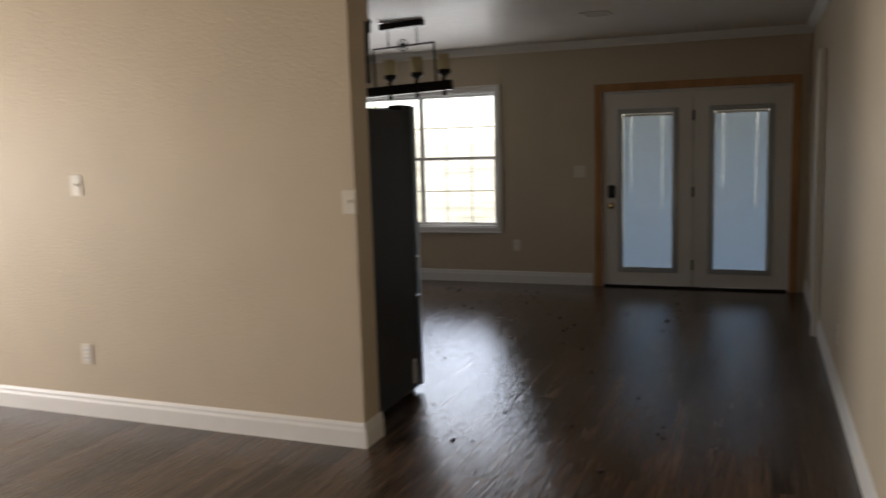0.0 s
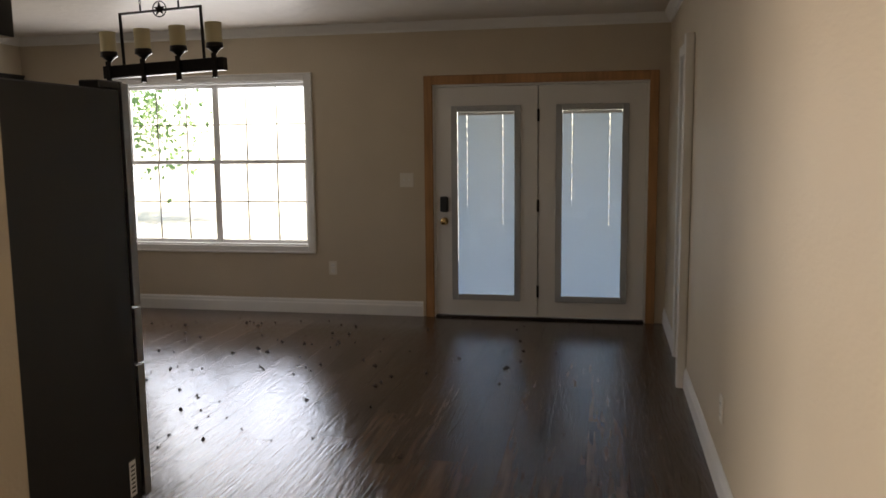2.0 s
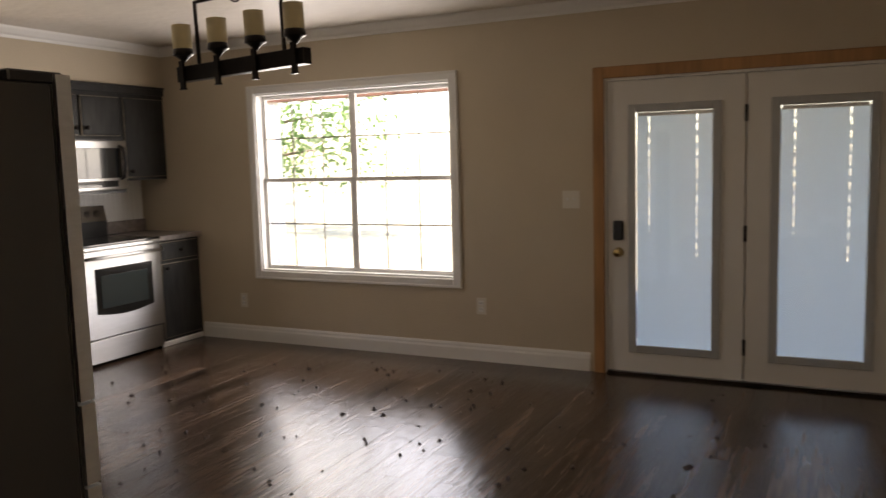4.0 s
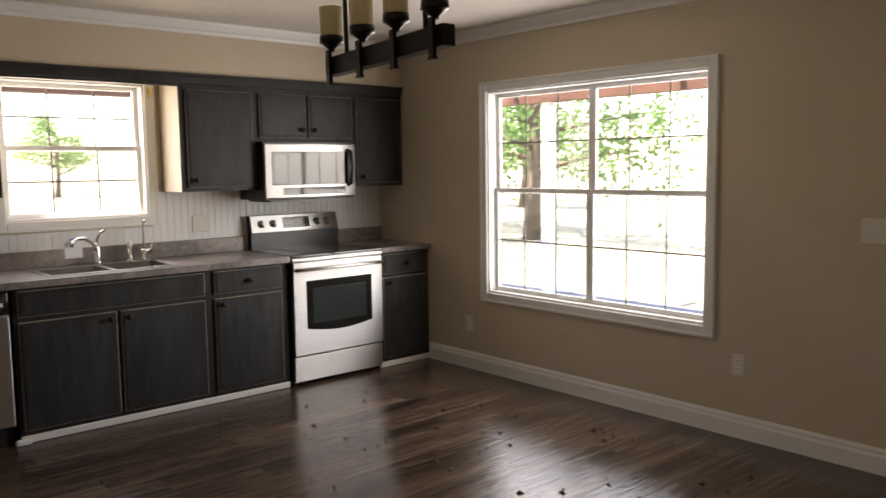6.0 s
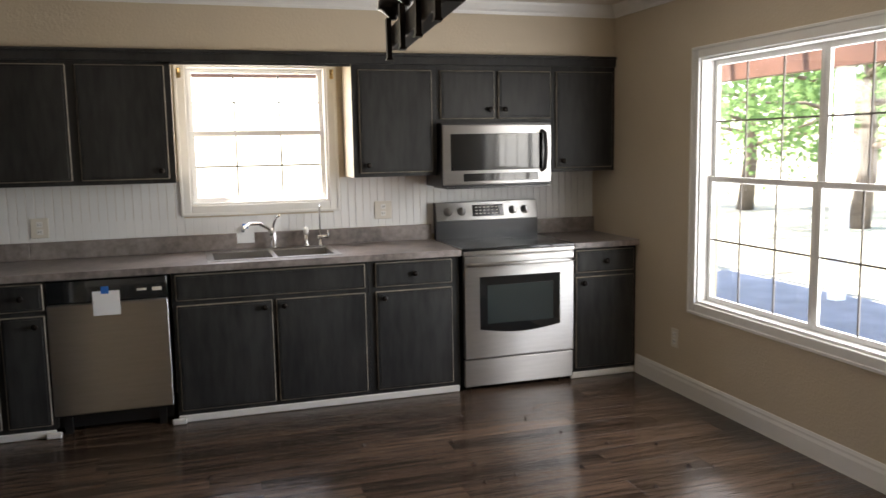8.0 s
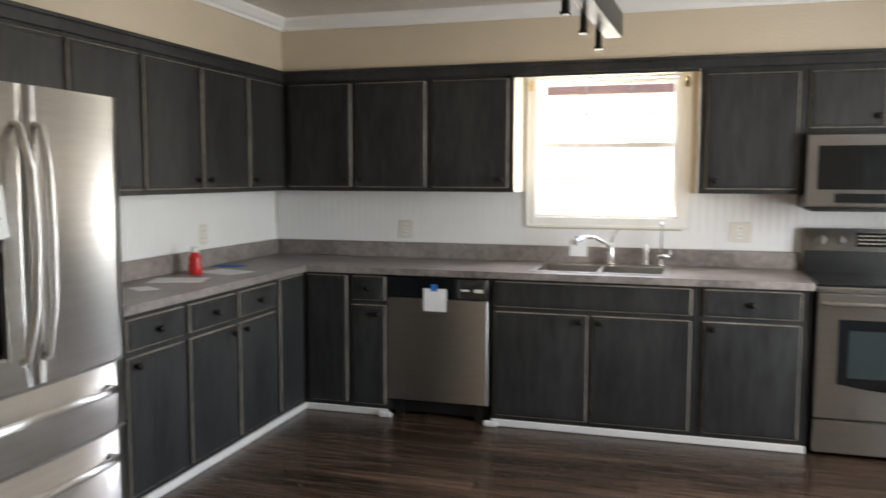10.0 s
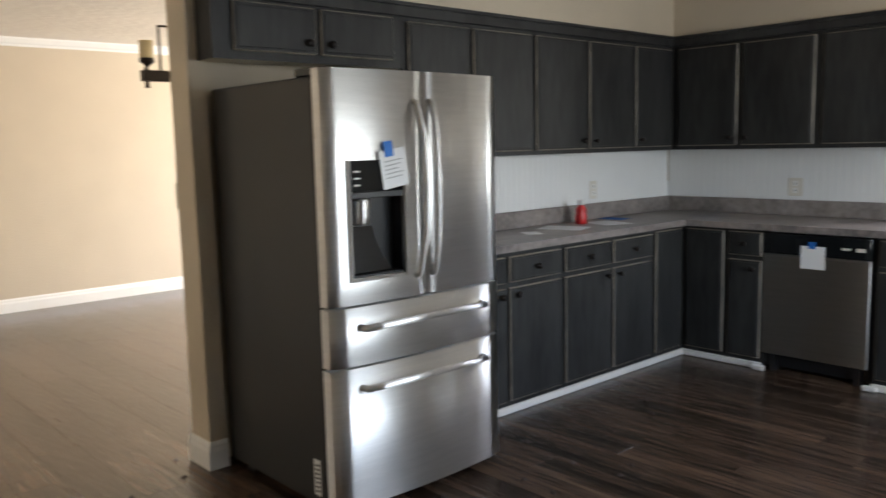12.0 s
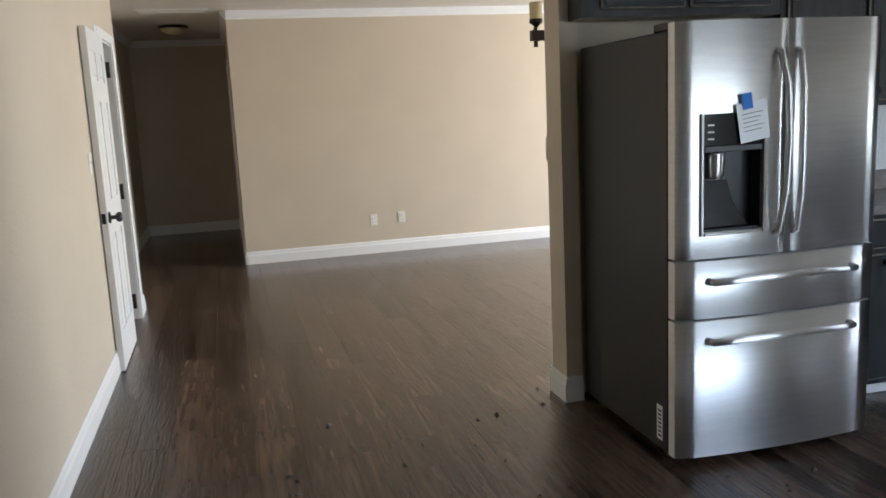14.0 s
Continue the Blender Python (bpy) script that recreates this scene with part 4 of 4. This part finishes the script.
boxes("dispenser_recess", [(dx0, 0.065, dz0, dx1, 0.070, dz1), (dx0 - 0.003, 0.004, dz0, dx0, 0.070, dz1), (dx1, 0.004, dz0, dx1 + 0.003, 0.070, dz1), (dx0, 0.004, dz0 - 0.003, dx1, 0.070, dz0 + 0.012), (dx0, 0.004, dz1, dx1, 0.070, dz1 + 0.003)], BLACK, FR)
boxes("dispenser_frame", [(dx0 - 0.008, -0.010, dz0 - 0.010, dx0 + 0.004, 0.006, dz1 + 0.006), (dx1 - 0.004, -0.020, dz0 - 0.010, dx1 + 0.008, 0.004, dz1 + 0.006), (dx0 + 0.004, -0.016, dz0 - 0.010, dx1 - 0.004, 0.004, dz0 + 0.004)], LITSTEEL, FR, bevel=0.002)
boxes("dispenser_display", [(dx0 + 0.004, -0.010, 1.29, dx1 - 0.004, 0.004, dz1 + 0.004)], BLACKGLASS, FR)
boxes("dispenser_shelf", [(dx0 + 0.004, -0.012, 1.264, dx1 - 0.004, 0.05, 1.289)], FRSIDE, FR, bevel=0.003)
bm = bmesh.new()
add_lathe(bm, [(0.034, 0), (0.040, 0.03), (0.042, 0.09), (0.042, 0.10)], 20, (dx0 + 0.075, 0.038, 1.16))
finish("dispenser_chute", bm, LITSTEEL, FR)
bm = bmesh.new()
rows = [(1.150, 0.062, 0.035, 0.150), (1.085, 0.058, 0.028, 0.165), (1.020, 0.048, 0.018, 0.195), (0.970, 0.036, 0.010, 0.225)]
ring = [[bm.verts.new((dx0 + q, yv, zv)) for q in (a, b)] for zv, yv, a, b in rows]
for p, q in zip(ring, ring[1:]):
    bm.faces.new((p[0], p[1], q[1], q[0])).smooth = True
bmesh.ops.solidify(bm, geom=bm.faces[:], thickness=0.004)
finish("dispenser_pad", bm, DIMSTEEL, FR)
nn = boxes("note", [(-0.065, 0, -0.075, 0.065, 0.001, 0.075)], PAPER, FR)
nn.matrix_local = pose(0.305, -0.022, 1.375, 0, -9, 0)
nn = boxes("tape", [(-0.022, 0, -0.03, 0.022, 0.001, 0.03)], TAPE, FR)
nn.matrix_local = pose(0.276, -0.0245, 1.450, 0, -9, 0)
nn = boxes("note_line", [(-0.045, -0.0012, 0.03 - 0.016 * k, 0.045 - 0.012 * (k % 3), -0.0006, 0.032 - 0.016 * k) for k in range(5)], FRSIDE, FR)
nn.matrix_local = pose(0.305, -0.022, 1.375, 0, -9, 0)
each("display_mark", [(0.118, -0.0112, 1.312 + 0.026 * k, 0.145, -0.0104, 1.318 + 0.026 * k) for k in range(3)] + [(0.30, -0.0112, 1.310, 0.335, -0.0104, 1.315), (0.30, -0.0112, 1.322, 0.335, -0.0104, 1.326)], PLATE, FR)
boxes("rating_label", [(0.0032, 0.125, 0.075, 0.0040, 0.17, 0.225)], PAPER, FR)
boxes("rating_bars", [(0.0026, 0.133, 0.09 + 0.018 * k, 0.0031, 0.16, 0.097 + 0.018 * k) for k in range(7)], GAPBLACK, FR)
boxes("back_panel", [(0.0025, 0.70, 0.10, 0.0039, 0.79, 0.30)], FRSIDE, FR)

hk = empty("towel_hook", pose(UX - 0.02, 5.801, 1.50), "dark curved metal hook on the cabinet side", "hook")
tubes("hook", [([(0, 0.0, 0.07), (0.0, 0.025, 0.06), (0.0, 0.035, 0.0), (0.0, 0.03, -0.05), (0, 0.0, -0.07)], 0.006)], DARKMETAL, hk, 8)
boxes("hook_plate", [(-0.012, 0.0, -0.09, 0.012, 0.004, -0.05)], BRASS, hk)

for yy in (KWIN[0] - 0.035, KWIN[1] + 0.035):
    br = empty("curtain_bracket", pose(XW + 0.024, yy, 2.03), "small tarnished curtain rod bracket on the window casing", "bracket", "curtain brackets")
    boxes("bracket_plate", [(0.0, -0.012, -0.03, 0.004, 0.012, 0.03)], BRASS, br, bevel=0.001)
    tubes("bracket_arm", [([(0.002, 0, 0.005), (0.035, 0, 0.005), (0.048, 0, 0.012), (0.052, 0, 0.028)], 0.004)], BRASS, br, 8)

# ---- counter clutter ----
bt = empty("bottle", pose(-4.22, 4.25, CT1), "small red plastic bottle with white cap on the counter", "bottle")
bm = bmesh.new()
add_lathe(bm, [(0.034, 0), (0.038, 0.006), (0.038, 0.05), (0.032, 0.065), (0.036, 0.085), (0.030, 0.105), (0.016, 0.118), (0.016, 0.122)])
finish("body", bm, RED, bt)
bm = bmesh.new()
add_lathe(bm, [(0.022, 0.122), (0.023, 0.125), (0.021, 0.152), (0.002, 0.154)])
finish("cap", bm, TRIM, bt)
for px, py, rz, w, h, mm, lab in ((-3.95, 4.33, 20, 0.21, 0.28, PAPER, "white printed sheet lying on the counter"), (-4.35, 4.36, -15, 0.20, 0.26, PAPER, "white sheet of instructions on the counter"), (-4.62, 4.22, 5, 0.12, 0.18, TAPE, "blue booklet lying on the counter"), (-3.62, 4.36, -30, 0.10, 0.14, PAPER, "small slip of white paper on the counter")):
    o = boxes("paper", [(-w / 2, -h / 2, 0, w / 2, h / 2, 0.0015)], mm)
    o.matrix_world = pose(px, py, CT1 + 0.0005, 0, 0, rz)
    tagged(o, lab, "paper", "papers on the counter")


# ---- chandeliers ----
def chandelier(m, label):
    root = empty("chandelier", m, label, "chandelier", "candle chandeliers")
    boxes("beam", [(-0.41, -0.028, 0.0, 0.41, 0.028, 0.075)], DARKMETAL, root, bevel=0.003)
    boxes("hanger_frame", [(-0.282, -0.006, 0.075, -0.268, 0.006, 0.37), (0.268, -0.006, 0.075, 0.282, 0.006, 0.37), (-0.282, -0.006, 0.37, 0.282, 0.006, 0.384)], DARKMETAL, root)
    bm = bmesh.new()
    ring = [(0.045 * math.cos(a), 0, 0.385 + 0.045 * math.sin(a)) for a in (2 * math.pi * k / 24 for k in range(25))]
    add_tube(bm, ring, 0.004, 6, caps=False)
    star = [((0.040 if k % 2 == 0 else 0.016) * math.sin(math.pi * k / 5), (0.040 if k % 2 == 0 else 0.016) * math.cos(math.pi * k / 5)) for k in range(10)]
    fv, bv = [bm.verts.new((a, -0.004, 0.385 + b)) for a, b in star], [bm.verts.new((a, 0.004, 0.385 + b)) for a, b in star]
    bm.faces.new(fv), bm.faces.new(list(reversed(bv)))
    for i in range(10):
        bm.faces.new((fv[i], fv[(i + 1) % 10], bv[(i + 1) % 10], bv[i]))
    finish("star_ring", bm, DARKMETAL, root)
    bm = bmesh.new()
    for sx in (-0.13, 0.13):
        add_tube(bm, [(sx, 0, 0.38), (sx, 0, 0.42)], 0.006, 8)
        for k in range(4):
            c = Vector((sx, 0, 0.434 + 0.024 * k))
            u = Vector((1, 0, 0)) if k % 2 else Vector((0, 1, 0))
            add_tube(bm, [c + u * 0.008 * math.cos(a) + Vector((0, 0, 0.014 * math.sin(a))) for a in (2 * math.pi * q / 12 for q in range(13))], 0.0022, 5, caps=False)
    finish("chain", bm, DARKMETAL, root)
    boxes("canopy", [(-0.19, -0.035, 0.518, 0.19, 0.035, 0.566)], DARKMETAL, root, bevel=0.004)
    for k in range(4):
        cx = -0.360 + 0.240 * k
        bm = bmesh.new()
        add_box(bm, cx - 0.013, -0.045, -0.035, cx + 0.013, -0.029, 0.10)
        add_box(bm, cx - 0.016, -0.048, -0.042, cx + 0.016, -0.026, -0.035)
        add_lathe(bm, [(0.012, 0.095), (0.016, 0.105), (0.040, 0.125), (0.052, 0.130), (0.050, 0.142), (0.049, 0.158)], 18, (cx, -0.02, 0))
        finish("candle_cup", bm, DARKMETAL, root)
        bm = bmesh.new()
        prof = [(0.047, 0.158), (0.047, 0.275), (0.043, 0.275), (0.043, 0.162)]
        add_tube(bm, [Vector((cx, -0.02, h)) for _, h in prof], 0, 24, 0, False, [r for r, _ in prof])
        finish("shade", bm, SHADE, root)
    return root


chandelier(pose(-2.51, 6.61, 1.905, 0, -2.0, -4), "dark bronze beam chandelier with four amber candle shades")
chandelier(pose(-2.79, 1.95, 1.912, 0, 0, 0), "dark bronze beam chandelier with amber candle shades in the living room")

# ---- ceiling fittings ----
def vent(name, x0, y0, x1, y1, label, along):
    root = empty(name, pose((x0 + x1) / 2, (y0 + y1) / 2, CEILZ), label, "vent")
    a, b = (x1 - x0) / 2, (y1 - y0) / 2
    boxes("frame", [(-a, -b, -0.008, -a + 0.025, b, 0), (a - 0.025, -b, -0.008, a, b, 0), (-a + 0.025, -b, -0.008, a - 0.025, -b + 0.025, 0), (-a + 0.025, b - 0.025, -0.008, a - 0.025, b, 0)], PLATE, root)
    bm = bmesh.new()
    n = int((2 * b - 0.05) / 0.02)
    for k in range(n):
        q = -b + 0.025 + 0.02 * k + 0.004
        add_box(bm, -a + 0.025, q, -0.007, a - 0.025, q + 0.010, -0.002)
    tagged(finish("louvres", bm, PLATE, root), kind="stuff")
    # near-black sheet paints the duct's shade; no hole is cut
    boxes("inside_shade", [(-a + 0.025, -b + 0.025, -0.0015, a - 0.025, b - 0.025, -0.0005)], GAPBLACK, root)


vent("ceiling_vent", -1.17, 6.95, -0.95, 7.20, "small off-white ceiling supply vent", "x")
vent("ceiling_vent", -0.28, 6.40, 0.22, 6.75, "off-white ceiling return grille in the kitchen", "x")
vent("ceiling_vent", -0.09, -0.65, 0.55, -0.39, "off-white return grille before the hall", "x")
hl = empty("ceiling_light", pose(0.29, -1.77, CEILZ), "bronze flush ceiling light with amber bowl in the hall", "ceiling light")
bm = bmesh.new()
add_lathe(bm, [(0.15, 0), (0.165, -0.015), (0.15, -0.03)], 28)
finish("rim", bm, DARKMETAL, hl)
bm = bmesh.new()
add_lathe(bm, [(0.145, -0.03), (0.12, -0.06), (0.06, -0.09), (0.01, -0.10)], 28)
finish("bowl", bm, SHADE, hl)

# ---- outdoors ----
structure(boxes("ground", [(-900, -900, -0.30, 900, 900, -0.20)], EARTH), "dry grass yard reaching the horizon", "ground")
structure(boxes("pavement_porch", [(-8.5, YN + T, -0.199, 3.5, 12.3, -0.03)], CONC), "concrete porch slab behind the house", "porch")
pg = empty("porch_roof", pose(0, 0, 0), "red-brown timber porch roof frame on posts", "porch")
for px in (-10.0, -6.48, -3.0, 0.5, 3.3):
    boxes("post", [(px - 0.06, 11.94, -0.03, px + 0.06, 12.06, 2.24)], TRIM, pg)
boxes("header", [(-10.6, 11.92, 2.24, 3.6, 12.08, 2.42)], BEAM, pg)
for k in range(13):
    px = -10.4 + k * 1.15
    bm = bmesh.new()
    add_box(bm, px - 0.03, YN + T + 0.01, 2.54, px + 0.03, 12.5, 2.68)
    for v in bm.verts:
        v.co.z -= (v.co.y - YN) * 0.035
    finish("rafter", bm, BEAM, pg)
for k in range(16):
    yy = YN + T + 0.02 + k * 0.145
    boxes("roof_board", [(-10.5, yy, 2.70 - (yy - YN) * 0.035, 3.6, yy + 0.135, 2.72 - (yy - YN) * 0.035)], BEAM, pg)
for yy in (9.9, 11.1):
    boxes("purlin", [(-8.6, yy - 0.02, 2.72 - (yy - YN) * 0.035, 3.6, yy + 0.02, 2.76 - (yy - YN) * 0.035)], BEAM, pg)
ev = empty("side_porch", pose(0, 0, 0), "red-brown porch beam outside the sink window", "porch")
boxes("header", [(-8.1, 3.6, 2.22, -7.95, 9.0, 2.38)], BEAM, ev)
for py in (3.7, 8.9):
    boxes("post", [(-8.08, py - 0.05, -0.2, -7.97, py + 0.05, 2.22)], TRIM, ev)


def tree(x, y, h, r, seed, label):
    rnd = random.Random(seed)
    root = empty("tree", pose(x, y, -0.2), label, "tree", "trees in the yard")
    bm = bmesh.new()
    add_tube(bm, [(0, 0, 0), (0.1, 0.05, h * 0.2), (0.0, 0.1, h * 0.45), (0.15, 0, h * 0.8)], 0, 9, 0, True, [0.22, 0.17, 0.12, 0.03])
    tips = []
    for k in range(11):
        a = k * 2.4 + rnd.random()
        z0 = h * (0.25 + 0.5 * k / 11)
        q = r * (0.6 + 0.5 * rnd.random())
        tip = Vector((q * math.cos(a), q * math.sin(a), z0 + h * 0.15 * rnd.uniform(0.0, 1.3)))
        add_tube(bm, [(0.05, 0.05, z0), (tip.x * 0.5, tip.y * 0.5, z0 + 0.3), tip], 0, 6, 0, True, [0.07, 0.04, 0.012])
        tips += [tip, tip * 0.6 + Vector((0, 0, z0 * 0.4 + 0.2))]
    finish("trunk", bm, BARK, root)
    bm = bmesh.new()
    for tip in tips:
        cr = r * rnd.uniform(0.28, 0.45)
        for _ in range(330):
            d = Vector((rnd.gauss(0, 1), rnd.gauss(0, 1), rnd.gauss(0, 0.75)))
            c = tip + d * cr * 0.55
            s = rnd.uniform(0.05, 0.10)
            u = Vector((rnd.gauss(0, 1), rnd.gauss(0, 1), rnd.gauss(0, 1))).normalized()
            w = u.orthogonal().normalized()
            bm.faces.new([bm.verts.new(c + p) for p in (u * s, w * s * 0.55, -u * s, -w * s * 0.55)])
    tagged(finish("foliage", bm, LEAFLIT, root), kind="stuff")


tree(-12.8, 18.5, 6.2, 3.0, 3, "leafy green yard tree with spreading crown")
tree(-17.5, 19.5, 6.5, 3.2, 5, "tall leafy tree at the yard's edge")
tree(-23.0, 29.0, 6.5, 3.0, 8, "broad green tree beyond the porch")
tree(-58.0, 21.0, 6.0, 2.8, 11, "leafy tree west of the house")

# ---- floor debris ----
rnd = random.Random(4)
bm = bmesh.new()
for k in range(230):
    x, y = rnd.gauss(-2.3, 0.9), rnd.uniform(3.8, 8.5)
    if k % 6 == 0:
        x, y = rnd.uniform(-4.6, 0.3), rnd.uniform(2.5, 8.4)
    if not (-4.75 < x < 0.45) or (y < 4.9 and x < -1.6):
        continue
    s = rnd.uniform(0.007, 0.017)
    a = rnd.uniform(0, 6.28)
    u, w = Vector((math.cos(a), math.sin(a), 0)), Vector((-math.sin(a), math.cos(a), 0))
    c = Vector((x, y, 0.0034))
    pts = [c + u * s * 1.6, c + w * s * 0.7 + Vector((0, 0, 0.004)), c - u * s, c - w * s * 0.8, c + Vector((0, 0, s))]
    v = [bm.verts.new(p) for p in pts]
    for i in range(4):
        bm.faces.new((v[i], v[(i + 1) % 4], v[4]))
    bm.faces.new(v[:4])
tagged(finish("debris", bm, BUG), "scattered dry leaf bits and dead insects on the floor", "debris", kind="stuff")

# ---- floor planks, last ----
PW, PL = 0.194, 1.215
fl = structure(boxes("floor", [(XW - T, YP - PT, -0.12, XE + T, YN + T - 0.02, -0.004), (XL - T, YS - T, -0.12, XE + T + 1.0, YP - PT, -0.004), (HALLX - 1.6, HALLY - T, -0.12, HX + T, YS - T, -0.004), (XE + T, YS - T, -0.12, HX + T, HJ, -0.004)], GAPBLACK), "dark hand-scraped wood laminate floor", "floor")


def plank_mesh(length, seed):
    bm = bmesh.new()
    add_box(bm, 0.0003, 0.0003, -0.004, PW - 0.0003, length - 0.0003, 0.003)
    es = [e for e in bm.edges if all(v.co.z > 0 for v in e.verts)]
    bmesh.ops.bevel(bm, geom=es, offset=0.0008, segments=1, affect="EDGES")
    bmesh.ops.recalc_face_normals(bm, faces=bm.faces)
    return bm


pm = bpy.data.meshes.new("plank")
b_ = plank_mesh(PL, 0)
b_.to_mesh(pm)
b_.free()
pm.materials.append(FLOOR)
rest = bmesh.new()
rnd = random.Random(9)
cols = int((XE + 3 * T - XL) / PW) + 1
for i in range(cols):
    x = XE - PW * (i - 1) + 0.02
    y = HALLY - rnd.uniform(0.0, PL)
    while y < YN:
        y1 = min(y + PL, YN + 0.01)
        if x > XE and y > HJ:
            break
        if (x + PW < XW and y > YP - PT) or (x + PW < HALLX and y1 < YS):
            y += PL
            continue
        ys = max(y, YS - 0.05) if x + PW < HALLX else y       # first plank of a row is cut at the wall
        if x + PW < XW:
            y1 = min(y1, YP - PT)
        near = ys == y and x < XE and y > -1.2 and y + PL <= YN + 0.01 and x > -4.9 and not (x < -1.75 and 3.0 < y < 3.8) and not (x < -3.9 and y < 3.7)
        if near:
            o = new("plank", pm)
            o.parent = fl
            o.matrix_local = pose(x, y, 0)
        else:
            tmp = bpy.data.meshes.new("plank_tmp")
            q = plank_mesh(y1 - ys, 0)
            bmesh.ops.translate(q, verts=q.verts, vec=(x, ys, 0))
            q.to_mesh(tmp)
            q.free()
            rest.from_mesh(tmp)
            bpy.data.meshes.remove(tmp)
        y += PL
ro = finish("plank_field", rest, FLOOR, fl)
tagged(ro, kind="stuff")
